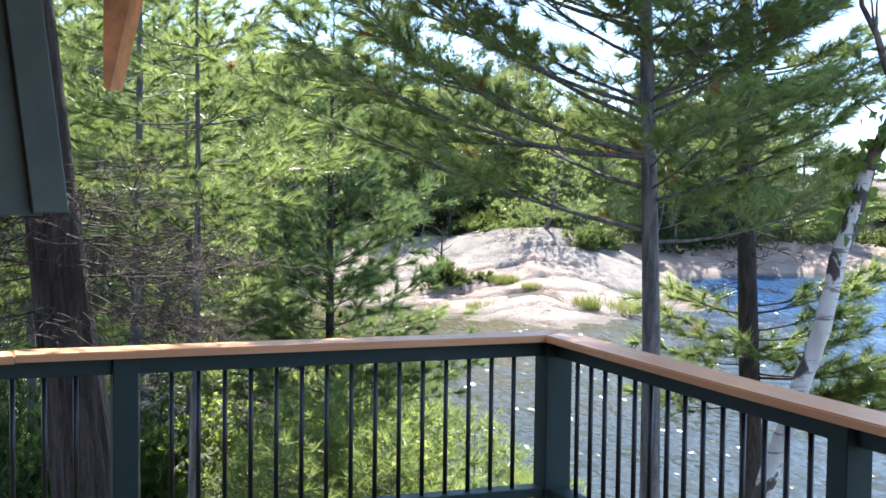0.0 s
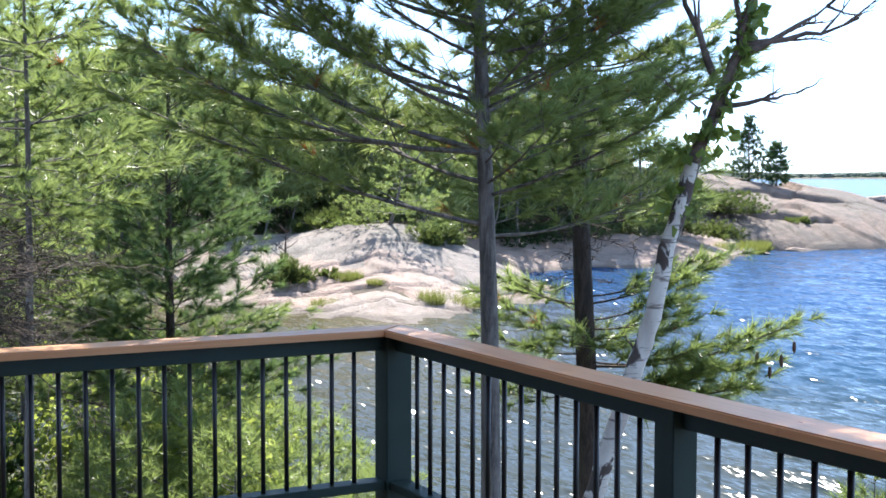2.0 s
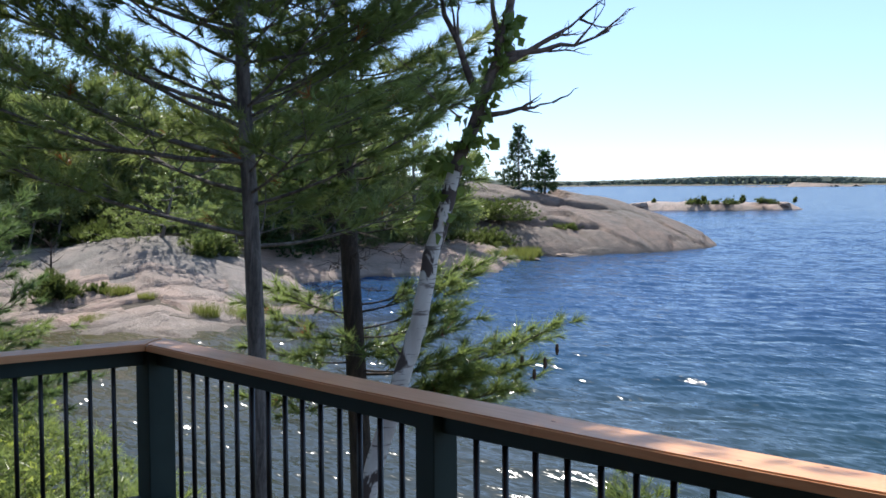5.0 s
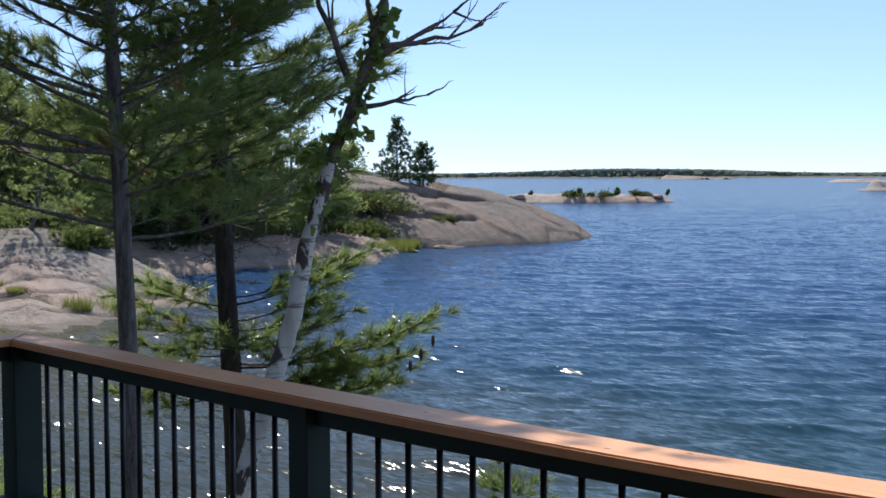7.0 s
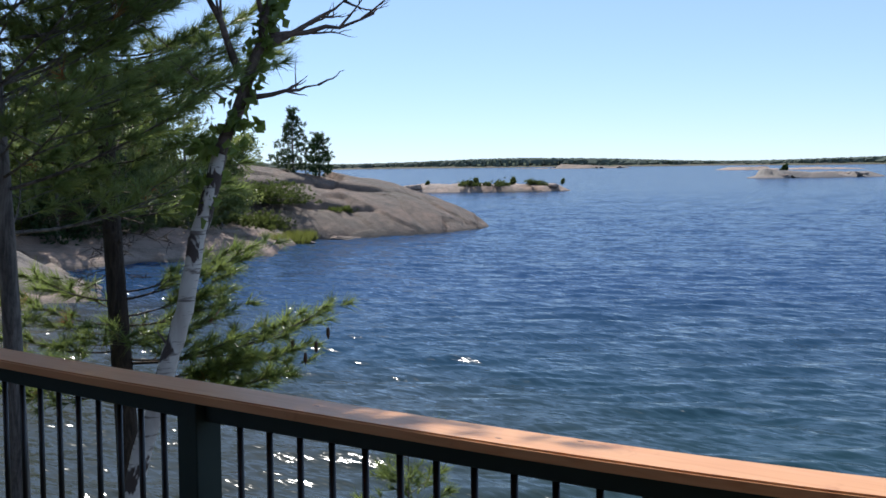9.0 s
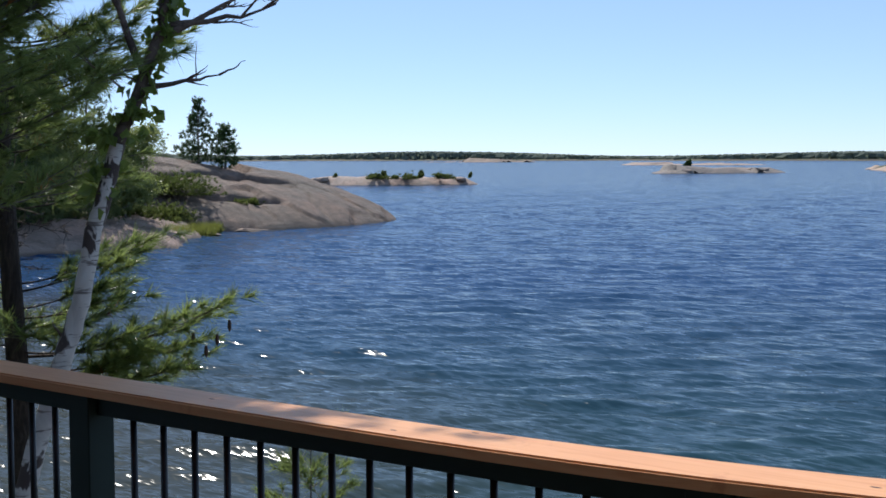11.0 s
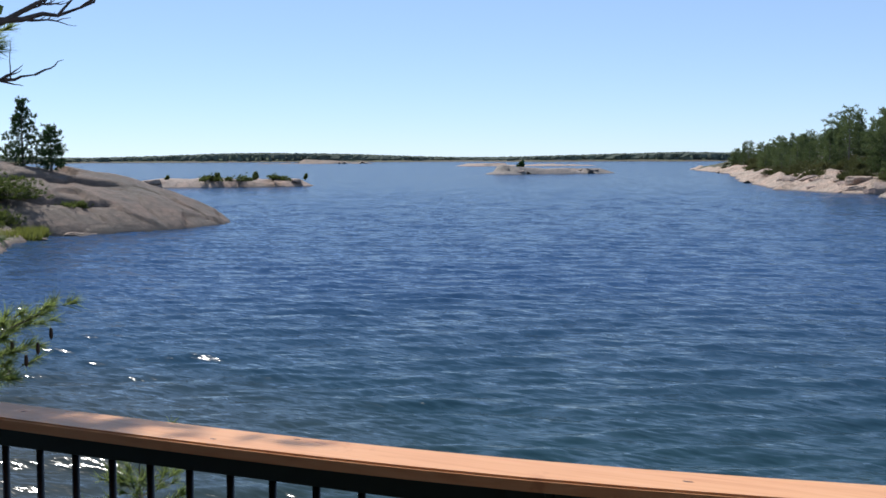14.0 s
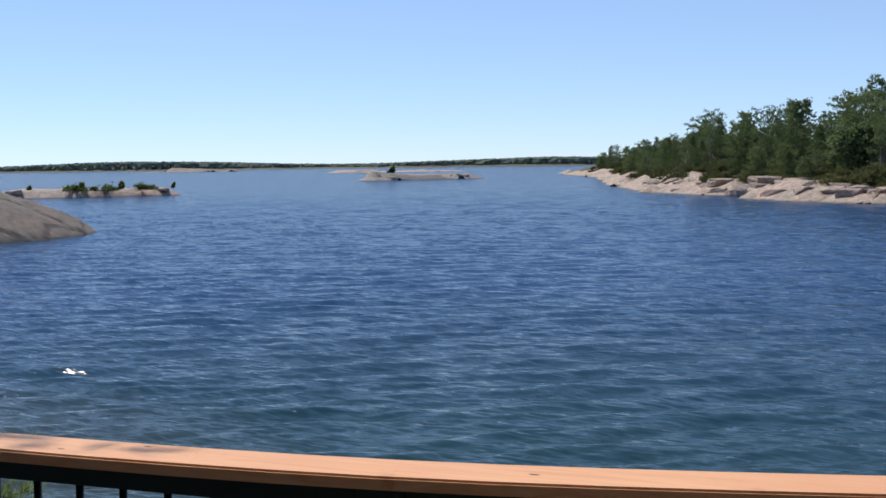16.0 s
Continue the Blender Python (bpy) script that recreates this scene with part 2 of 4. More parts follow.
M_BIRCHTOP = make_bark("brown_birch_bark", (0.05, 0.035, 0.03), (0.20, 0.145, 0.12), (5, 5, 5), 0.006)
M_PAINT = make_paint()
M_CEDAR_X = make_cedar("cedar_along_x", "x")
M_CEDAR_Y = make_cedar("cedar_along_y", "y")
M_BLACK = make_plain("black_metal", (0.012, 0.013, 0.015), 0.38, 0.0, 0.3, 30)
M_DECK = make_plain("weathered_deck_wood", (0.13, 0.105, 0.085), 0.8, 0, 0.3, 8)
# the house green made lighter, in place of light the roof keeps off
M_SIDING_LIT = make_plain("green_siding_lit", (0.085, 0.115, 0.095), 0.6, 0, 0.2, 5)
M_KNOT = make_plain("wood_knot", (0.07, 0.028, 0.014), 0.6, 0, 0.4, 60)
M_RAFTER = make_plain("stained_rafter", (0.58, 0.22, 0.07), 0.55, 0, 0.35, 12)

# ---- mesh helpers ----
RNG = np.random.default_rng(7)


def mesh_object(name, verts, faces, material, parent=None, label="", smooth=False):
    me = bpy.data.meshes.new(name)
    verts = np.asarray(verts, dtype=np.float32)
    faces = np.asarray(faces, dtype=np.int32)
    nf, k = faces.shape
    me.vertices.add(len(verts))
    me.vertices.foreach_set("co", verts.ravel())
    me.loops.add(nf * k)
    me.loops.foreach_set("vertex_index", faces.ravel())
    me.polygons.add(nf)
    me.polygons.foreach_set("loop_start", np.arange(0, nf * k, k, dtype=np.int32))
    me.polygons.foreach_set("loop_total", np.full(nf, k, dtype=np.int32))
    me.update(calc_edges=True)
    me.polygons.foreach_set("use_smooth", np.full(nf, smooth))
    me.materials.append(material)
    ob = new(name, me)
    ob.parent = parent
    if label:
        tagged(ob, label)
    return ob


def part(name, bm, material, parent=None, label=""):
    me = bpy.data.meshes.new(name)
    bm.to_mesh(me)
    bm.free()
    me.materials.append(material)
    ob = new(name, me)
    ob.parent = parent
    if label:
        tagged(ob, label)
    return ob


def board(a, b, bevel=0.003):
    """A bmesh box from corner a to corner b with eased edges."""
    bm = bmesh.new()
    bmesh.ops.create_cube(bm, size=1)
    for v in bm.verts:
        v.co = [a[i] + (b[i] - a[i]) * (v.co[i] + 0.5) for i in range(3)]
    if bevel:
        bmesh.ops.bevel(bm, geom=bm.edges[:], offset=bevel, segments=1, affect="EDGES")
    return bm


def unit(v):
    v = np.asarray(v, dtype=float)
    return v / np.maximum(np.linalg.norm(v, axis=-1, keepdims=True), 1e-9)


def tubes(lines, sides=5):
    """Tapered tubes along polylines: [(points, radii)], as vertices and quads."""
    vs, fs, base = [], [], 0
    ang = np.arange(sides) * 2 * np.pi / sides
    for pts, rad in lines:
        pts = np.asarray(pts, dtype=float)
        rad = np.asarray(rad, dtype=float)
        d = unit(np.gradient(pts, axis=0))
        ref = np.where(np.abs(d[:, 2:3]) > 0.9, [[1.0, 0, 0]], [[0, 0, 1.0]])
        s = unit(np.cross(d, ref))
        u = np.cross(d, s)
        ring = pts[:, None, :] + rad[:, None, None] * (np.cos(ang)[None, :, None] * s[:, None, :] + np.sin(ang)[None, :, None] * u[:, None, :])
        k = len(pts)
        vs.append(ring.reshape(-1, 3))
        i = np.arange(k - 1)[:, None] * sides
        j = np.arange(sides)[None, :]
        j2 = (j + 1) % sides
        fs.append(np.stack([i + j, i + j2, i + sides + j2, i + sides + j], -1).reshape(-1, 4) + base)
        base += k * sides
    return np.concatenate(vs), np.concatenate(fs)


def needles(rng, P, D, n, length, width, spread, back=0.0):
    """Tufts of n thin needles at points P that fan round directions D."""
    P, D = np.repeat(P, n, 0), np.repeat(unit(D), n, 0)
    m = len(P)
    d = unit(D + spread * rng.normal(size=(m, 3)))
    P = P - D * (back * rng.random((m, 1)))
    L = length * (0.65 + 0.6 * rng.random((m, 1)))
    side = unit(np.cross(d, rng.normal(size=(m, 3)))) * width / 2
    v = np.stack([P - side, P + side, P + d * L], 1).reshape(-1, 3)
    return v, np.arange(m * 3).reshape(-1, 3)


def leaves(rng, P, size, droop=0.0):
    """One folded leaf (two triangles) at each point of P."""
    m = len(P)
    d = unit(rng.normal(size=(m, 3)) + [0, 0, -droop])
    s = unit(np.cross(d, rng.normal(size=(m, 3))))
    L = size * (0.6 + 0.8 * rng.random((m, 1)))
    lift = np.cross(d, s) * L * 0.12
    v = np.stack([P, P + d * L * 0.5 + s * L * 0.36 + lift, P + d * L, P + d * L * 0.5 - s * L * 0.36 + lift], 1).reshape(-1, 3)
    i = np.arange(m)[:, None] * 4
    f = np.concatenate([i + [[0, 1, 2]], i + [[0, 2, 3]]])
    return v, f


WAVE_SLOPE = 0.15

# ---- the lie of the land ----
MAIN_COAST = [(60, -80), (60, 2), (15, 8), (4, 10), (-5, 10.5), (-11, 9.5), (-17, 7), (-25, 3.5), (-34, 2.5), (-42, 6), (-47.5, 13),
              (-46.2, 16.2), (-39.6, 18), (-38, 19), (-40, 22.6), (-43, 27.5), (-55, 33), (-56.5, 38), (-54.7, 46), (-59.5, 51),
              (-62.7, 57.3), (-62, 64), (-63.5, 71), (-67, 80.5), (-74, 82), (-92, 74), (-150, 95), (-420, 60), (-420, -80)]
HEAD_COAST = [(-178, 505), (-122, 383), (-79, 260), (-52, 193), (-36, 174), (-32, 166), (-25, 152), (-14, 143), (12, 133), (60, 126),
              (170, 118), (260, 300), (90, 640), (-110, 590)]


def inland(x, y, poly):
    """Distance from the coast, positive on land."""
    x, y = np.asarray(x, dtype=float), np.asarray(y, dtype=float)
    best = np.full(x.shape, 1e9)
    inside = np.zeros(x.shape, dtype=bool)
    for (ax, ay), (bx, by) in zip(poly, poly[1:] + poly[:1]):
        dx, dy = bx - ax, by - ay
        t = np.clip(((x - ax) * dx + (y - ay) * dy) / (dx * dx + dy * dy), 0, 1)
        best = np.minimum(best, np.hypot(x - ax - t * dx, y - ay - t * dy))
        if ay != by:
            inside ^= ((ay > y) != (by > y)) & (x < ax + (y - ay) * dx / dy)
    return np.where(inside, best, -best)


def waves(x, y, scale, seed):
    """Soft value noise, from -1 to 1."""
    r = np.random.default_rng(seed)
    out = 0
    for k in range(5):
        a, ph = r.random() * 6.28, r.random(2) * 6.28
        f = (1 + 0.55 * k) / scale
        out = out + np.sin((x * np.cos(a) + y * np.sin(a)) * f + ph[0] + 1.3 * np.sin((y * np.cos(a) - x * np.sin(a)) * f * 0.7 + ph[1])) / (1 + 0.5 * k)
    return out / 2.6


def land(x, y):
    x, y = np.asarray(x, dtype=float), np.asarray(y, dtype=float)
    wob = 0.3 * waves(x, y, 2.4, 3) + 0.15 * waves(x, y, 0.9, 4)
    s = inland(x, y, MAIN_COAST) + wob * np.clip(np.hypot(x, y) / 40, 0.3, 1.2)
    z1 = np.where(s > 0, 3.2 * (1 - np.exp(-np.maximum(s, 0) * 0.085)) + 0.15 * waves(x, y, 4, 5) * np.clip(s / 6, 0, 1), np.maximum(s * 0.22, -2.5))
    s2 = inland(x, y, HEAD_COAST) + wob * 3
    z2 = np.where(s2 > 0, 6.5 * (1 - np.exp(-np.maximum(s2, 0) * 0.055)) + 0.6 * waves(x, y, 11, 6) * np.clip(s2 / 8, 0, 1), np.maximum(s2 * 0.12, -2.5))
    r = np.hypot(x, y)
    a = np.degrees(np.arctan2(-x, y))
    z3 = np.clip((r - 1850 - 120 * np.sin(a * 0.21) - 60 * np.sin(a * 0.9)) * 0.12, -2.5, 2.5)
    return np.maximum(np.maximum(z1, z2), z3)


def build_ground():
    head = np.concatenate([np.arange(-180, -5, 4.0), np.arange(-5, 100, 0.45), np.arange(100, 180, 4.0)])
    r = 1.0 * 1.0175 ** np.arange(0, 470)
    r = np.concatenate([[0.02], r, [4600]])
    A, R = np.meshgrid(np.radians(head), r)
    x, y = -np.sin(A) * R, np.cos(A) * R
    z = land(x, y)
    n, m = x.shape
    i = np.arange(n - 1)[:, None] * m
    j = np.arange(m)[None, :]
    j2 = (j + 1) % m
    f = np.stack([i + j, i + m + j, i + m + j2, i + j2], -1).reshape(-1, 4)
    ob = mesh_object("ground", np.stack([x, y, z], -1).reshape(-1, 3), f, M_GROUND, smooth=True)
    tagged(ob, "brown forest floor sloping under the lake", "ground", kind="structure")


def wave_height(x, y, cell):
    """Wind waves: many crossing trains that run towards the deck; those too short for the mesh are left out."""
    r = np.random.default_rng(77)
    z = np.zeros_like(x)
    for k in range(56):
        length = 0.32 * 8.0 ** ((k + r.random()) / 56)
        head = radians(32) + r.normal() * 0.24
        phase = r.random() * 6.283
        tall = WAVE_SLOPE * length / 6.283 / math.sqrt(28) * (1.0 if length < 3 else 0.75)
        away = (-math.sin(head) * x + math.cos(head) * y) * 6.283 / length + phase
        away = away + 0.9 * np.sin((math.cos(head) * x + math.sin(head) * y) * 6.283 / (length * 4.3) + phase * 3)
        z += tall * np.sin(away) * np.clip(length / (1.5 * cell) - 1, 0, 1)
    return z


def build_water():
    head = np.radians(np.concatenate([np.arange(-180, -4, 8.0), np.arange(-4, 84, 0.19), np.arange(84, 180, 8.0)]))
    r = np.concatenate([[0.02, 2.0, 4.0], 6.0 * 1.0048 ** np.arange(0, 860), 420 * 1.1 ** np.arange(0, 26), [4800]])
    A, Rr = np.meshgrid(head, r)
    x, y = -np.sin(A) * Rr, np.cos(A) * Rr
    inside = (A > radians(-4)) & (A < radians(84))
    z = np.where(inside & (Rr < 365), wave_height(x, y, np.maximum(Rr * 0.0048, 0.05)), 0.0)
    n, m = x.shape
    i = np.arange(n - 1)[:, None] * m
    j = np.arange(m)[None, :]
    j2 = (j + 1) % m
    f = np.stack([i + j, i + m + j, i + m + j2, i + j2], -1).reshape(-1, 4)
    ob = mesh_object("water", np.stack([x, y, z], -1).reshape(-1, 3), f, M_WATER, smooth=True)
    tagged(ob, "wind-rippled deep blue lake water", "water", kind="structure")


build_ground()
build_water()


def outcrop(name, label, x0, x1, y0, y1, step, extra, group="", material=None, rough=1.0, slab=0.0):
    """Bare rock over the land: extra(x, y) gives its height over the ground; below -0.3 it ends."""
    X, Y = np.meshgrid(np.arange(x0, x1, step), np.arange(y0, y1, step))
    ex = extra(X, Y)
    # slabs: each plate of the fractured rock lies a little higher, lower or tilted, with a cleft between
    r = np.random.default_rng(int(abs(x0) * 10 + y0))
    size = slab or max(2.2, 14 * step)
    n_pl = int((x1 - x0) * (y1 - y0) / (size * size)) + 4
    px, py = r.uniform(x0, x1, n_pl), r.uniform(y0, y1, n_pl)
    wx, wy = X + 0.35 * size * waves(X, Y, size * 0.5, 21), Y + 0.35 * size * waves(X, Y, size * 0.5, 22)
    d1, d2, who = np.full(X.shape, 1e9), np.full(X.shape, 1e9), np.zeros(X.shape, dtype=int)
    for k in range(n_pl):
        d = np.hypot((wx - px[k]) * 0.75, wy - py[k])
        near = d < d1
        d2 = np.where(near, d1, np.minimum(d2, d))
        who = np.where(near, k, who)
        d1 = np.where(near, d, d1)
    lift, tx, ty = r.normal(size=n_pl) * 0.06, r.normal(size=n_pl) * 0.035, r.normal(size=n_pl) * 0.035
    plate = lift[who] * size * 0.3 + tx[who] * (X - px[who]) + ty[who] * (Y - py[who])
    cleft = np.exp(-((d2 - d1) / (0.05 * size)) ** 2) * (np.sin(who * 1.7) > -0.2)
    fis = 0.02 * waves(X, Y, 0.35, 22)
    Z = land(X, Y) + ex + rough * (plate + fis - 0.07 * size * 0.5 * cleft)
    keep = (ex > -0.45) & (Z > -0.6)
    n, m = X.shape
    idx = np.arange(n * m).reshape(n, m)
    q = np.stack([idx[:-1, :-1], idx[:-1, 1:], idx[1:, 1:], idx[1:, :-1]], -1).reshape(-1, 4)
    q = q[keep.ravel()[q].all(1)]
    used, inv = np.unique(q, return_inverse=True)
    v = np.stack([X, Y, Z], -1).reshape(-1, 3)[used]
    ob = mesh_object(name, v, inv.reshape(-1, 4), material or M_ROCK, smooth=True)
    return tagged(ob, label, "rock", group)


def hump_near(x, y):
    a = (x + 38) * -0.9 + (y - 19) * 0.436
    b = (x + 38) * 0.436 + (y - 19) * 0.9
    return 0.95 * np.exp(-(((a - 13.0) / 4.4) ** 2 + ((b - 0.8) / 4.6) ** 2)) + 0.3 * np.exp(-(((a - 13) / 4) ** 2 + ((b + 6) / 4) ** 2))


def rock_near(x, y):
    a = (x + 38) * -0.9 + (y - 19) * 0.436
    b = (x + 38) * 0.436 + (y - 19) * 0.9
    m = np.clip((19 - a) / 3, 0, 1) * np.clip((b + 14) / 3, 0, 1) * np.clip((7.5 - b + 0.1 * a) / 2, 0, 1)
    hump = hump_near(x, y)
    z = m * (0.62 + hump) - 0.5
    # joints across the slope, each with a slight worn step on the water side
    for at, tilt, lo, hi, deep in ((2.6, 0.12, -9, 5, 0.16), (4.6, -0.10, -12, 2, 0.2), (6.6, 0.22, -5, 6, 0.22), (8.4, -0.05, -11, 1, 0.25), (10.2, 0.3, -3, 6, 0.2)):
        off = a - at - tilt * b - 0.55 * waves(x, y, 1.3, 61)
        span = np.clip((b - lo) / 1.5, 0, 1) * np.clip((hi - b) / 1.5, 0, 1)
        z = z - m * span * deep * (np.exp(-(off / 0.13) ** 2) + 0.12 * np.clip(-off / 0.2, 0, 1) * np.exp(np.minimum(off, 0) / 1.1))
    return z


def rock_dome(x, y):
    e = (x + 75) * 0.43 + (y - 63) * 0.9
    n = (x + 75) * 0.9 - (y - 63) * 0.43
    r = np.abs(e / 19.5) ** 1.9 + np.abs(n / 13.2) ** 1.6
    z = 2.55 * np.maximum(1 - r, 0) ** 0.68 - 0.5 * np.clip(r - 0.92, 0, 1) * 6 + 0.12
    # two long joints with a worn step below each, and a shorter one across
    for at, tilt, lo, hi, deep in ((4.6, -0.16, -9, 10, 0.8), (8.4, 0.10, -7, 7, 0.65), (6.0, 0.9, -4, 3, 0.5)):
        off = n - at - tilt * e - 0.7 * waves(x, y, 2.2, 51)
        span = np.clip((e - lo) / 2, 0, 1) * np.clip((hi - e) / 2, 0, 1)
        z = z - span * deep * (np.exp(-(off / 0.28) ** 2) + 0.45 * np.clip(off / 0.4, 0, 1) * np.exp(-np.maximum(off, 0) / 1.6))
    return z


def ellipse_rock(cx, cy, ex, ey, along, high):
    c, s = math.cos(radians(along)), math.sin(radians(along))

    def f(x, y):
        u = ((x - cx) * c + (y - cy) * s) / ex
        v = (-(x - cx) * s + (y - cy) * c) / ey
        r = u * u + v * v + 0.22 * waves(x, y, ey * 0.5, 31)
        return 2.45 + high * np.clip(2.2 * (1 - r), -3, 1) * (1 + 0.3 * waves(x, y, ey * 0.4, 32))
    return f


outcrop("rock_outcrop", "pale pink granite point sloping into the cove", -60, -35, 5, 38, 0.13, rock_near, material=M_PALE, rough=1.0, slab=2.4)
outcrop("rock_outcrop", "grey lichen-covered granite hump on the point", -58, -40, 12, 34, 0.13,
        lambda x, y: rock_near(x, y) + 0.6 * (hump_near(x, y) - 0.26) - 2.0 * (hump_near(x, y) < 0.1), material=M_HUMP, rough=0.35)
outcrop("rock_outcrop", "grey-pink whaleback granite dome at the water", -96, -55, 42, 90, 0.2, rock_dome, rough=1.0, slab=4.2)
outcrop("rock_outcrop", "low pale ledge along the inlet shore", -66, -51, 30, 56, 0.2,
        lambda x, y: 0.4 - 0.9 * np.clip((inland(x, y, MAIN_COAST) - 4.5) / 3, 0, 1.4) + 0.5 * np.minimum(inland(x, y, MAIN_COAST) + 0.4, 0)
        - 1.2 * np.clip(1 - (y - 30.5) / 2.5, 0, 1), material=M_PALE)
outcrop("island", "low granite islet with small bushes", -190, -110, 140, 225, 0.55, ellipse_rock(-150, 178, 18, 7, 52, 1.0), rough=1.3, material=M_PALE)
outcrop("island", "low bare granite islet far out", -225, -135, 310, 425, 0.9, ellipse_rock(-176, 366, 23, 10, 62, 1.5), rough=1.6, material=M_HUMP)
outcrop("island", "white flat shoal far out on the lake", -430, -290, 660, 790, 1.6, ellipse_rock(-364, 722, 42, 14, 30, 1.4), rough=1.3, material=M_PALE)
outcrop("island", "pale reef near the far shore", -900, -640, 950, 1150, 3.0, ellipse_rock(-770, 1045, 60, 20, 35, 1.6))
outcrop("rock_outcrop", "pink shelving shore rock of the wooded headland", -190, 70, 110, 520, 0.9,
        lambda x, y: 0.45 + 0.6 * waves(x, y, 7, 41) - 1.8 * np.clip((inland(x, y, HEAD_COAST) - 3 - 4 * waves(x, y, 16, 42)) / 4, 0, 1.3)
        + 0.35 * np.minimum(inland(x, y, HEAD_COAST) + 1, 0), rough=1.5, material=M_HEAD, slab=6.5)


# ---- deck, railing, house corner ----
CAP_TOP, CAP_UNDER, RAIL_UNDER = 4.243, 4.215, 4.150
DECK = 3.35
RY, LX, W = 2.24, -4.62, 0.077
SHORE_NODES = [(LX, RY), (-2.737, 2.235), (-0.860, 2.345), (0.95, 2.81), (2.76, 3.28)]   # posts of the long railing, corner first
SIDE_NODES = [(LX, RY), (LX, 0.485), (LX, -1.39), (LX, -3.2)]


def baluster_mesh():
    bm = bmesh.new()
    bmesh.ops.create_cone(bm, cap_ends=True, segments=10, radius1=0.0095, radius2=0.0095, depth=RAIL_UNDER - 3.6)
    me = bpy.data.meshes.new("baluster")
    bm.to_mesh(me)
    bm.free()
    me.materials.append(M_BLACK)
    for q in me.polygons:
        q.use_smooth = len(q.vertices) == 4
    return me


BALUSTER = baluster_mesh()


def railing(label, nodes, count, lead):
    """A railing along nodes: a post at each but the first, rails and balusters in every bay."""
    top = tagged(new("deck_railing"), label, "railing", "deck railings")
    for k, ((ax, ay), (bx, by)) in enumerate(zip(nodes, nodes[1:])):
        L = math.hypot(bx - ax, by - ay)
        place = Matrix.Translation((ax, ay, 0)) @ Matrix.Rotation(math.atan2(by - ay, bx - ax), 4, "Z")

        def put(n, a, b, mat):
            ob = part(n, board(a, b), mat, top)
            ob.matrix_local = place
            return ob
        s = 0.058 if k == 0 else 0.045
        put("post", (L - 0.045, -0.046, DECK - 0.25), (L + 0.045, 0.044, CAP_UNDER - 0.001), M_PAINT)
        put("top_rail", (s, -0.019, RAIL_UNDER), (L - 0.045, 0.019, CAP_UNDER - 0.001), M_PAINT)
        put("bottom_rail", (s, -0.044, 3.565), (L - 0.045, 0.044, 3.603), M_PAINT)
        first = lead if k == 0 else 0.173
        pitch = (L - first - 0.173) / (count - 1)
        for i in range(count):
            ob = new("baluster", BALUSTER)
            ob.parent = top
            ob.location = place @ Vector((first + i * pitch, 0, (RAIL_UNDER + 3.6) / 2))
    return top


def cap_board(parent, pts, label):
    """A cap board with mitred ends, from its plan corners, with eased top edges."""
    bm = bmesh.new()
    lo = [bm.verts.new((x, y, CAP_UNDER)) for x, y in pts]
    hi = [bm.verts.new((x, y, CAP_TOP)) for x, y in pts]
    bm.faces.new(lo[::-1])
    bm.faces.new(hi)
    for i in range(len(pts)):
        j = (i + 1) % len(pts)
        bm.faces.new((lo[i], lo[j], hi[j], hi[i]))
    bmesh.ops.recalc_face_normals(bm, faces=bm.faces[:])
    bmesh.ops.bevel(bm, geom=[e for e in bm.edges if all(v.co.z > CAP_UNDER + 0.01 for v in e.verts)], offset=0.004, segments=2, affect="EDGES")
    ob = part("cap_board", bm, M_CEDAR_Y if abs(pts[0][1] - pts[1][1]) > 1 else M_CEDAR_X, parent, label)
    return ob


rail_x = railing("dark green wooden railing with cedar cap and black balusters", SHORE_NODES, 14, 0.221)
part("corner_post", board((LX - 0.058, RY - 0.058, DECK - 0.25), (LX + 0.058, RY + 0.058, CAP_UNDER - 0.001)), M_PAINT, rail_x)
def long_cap(parent, nodes, label):
    """The one long cap board, sprung along the posts in a gentle bow, mitred at the corner."""
    mid = []
    ext = [tuple(2 * a - b for a, b in zip(nodes[0], nodes[1]))] + nodes + [tuple(2 * a - b for a, b in zip(nodes[-1], nodes[-2]))]
    for k in range(1, len(ext) - 2):
        p0, p1, p2, p3 = (np.array(q) for q in ext[k - 1:k + 3])
        for t in np.arange(0, 1, 0.125):
            mid.append(0.5 * (2 * p1 + (p2 - p0) * t + (2 * p0 - 5 * p1 + 4 * p2 - p3) * t * t + (3 * p1 - p0 - 3 * p2 + p3) * t ** 3))
    mid = np.array(mid + [np.array(nodes[-1])])
    d = unit(np.gradient(mid, axis=0))
    side = np.stack([-d[:, 1], d[:, 0]], -1) * W
    near, far = mid - side, mid + side
    near[0], far[0] = (LX + W + 0.001, RY - W), (LX - W, RY + W)
    bm = bmesh.new()
    rows = []
    for a, b in zip(near, far):
        rows.append([bm.verts.new((*q, z)) for q, z in ((a, CAP_UNDER), (a, CAP_TOP), (b, CAP_TOP), (b, CAP_UNDER))])
    for r1, r2 in zip(rows, rows[1:]):
        for i in range(4):
            j = (i + 1) % 4
            bm.faces.new((r1[i], r2[i], r2[j], r1[j]))
    bm.faces.new(rows[0])
    bm.faces.new(rows[-1][::-1])
    bmesh.ops.recalc_face_normals(bm, faces=bm.faces[:])
    top_edges = [e for e in bm.edges if all(v.co.z > CAP_TOP - 0.001 for v in e.verts) and e.calc_face_angle(0) > 1]
    bmesh.ops.bevel(bm, geom=top_edges, offset=0.005, segments=2, affect="EDGES")
    return part("cap_board", bm, M_CEDAR_X, parent, label)


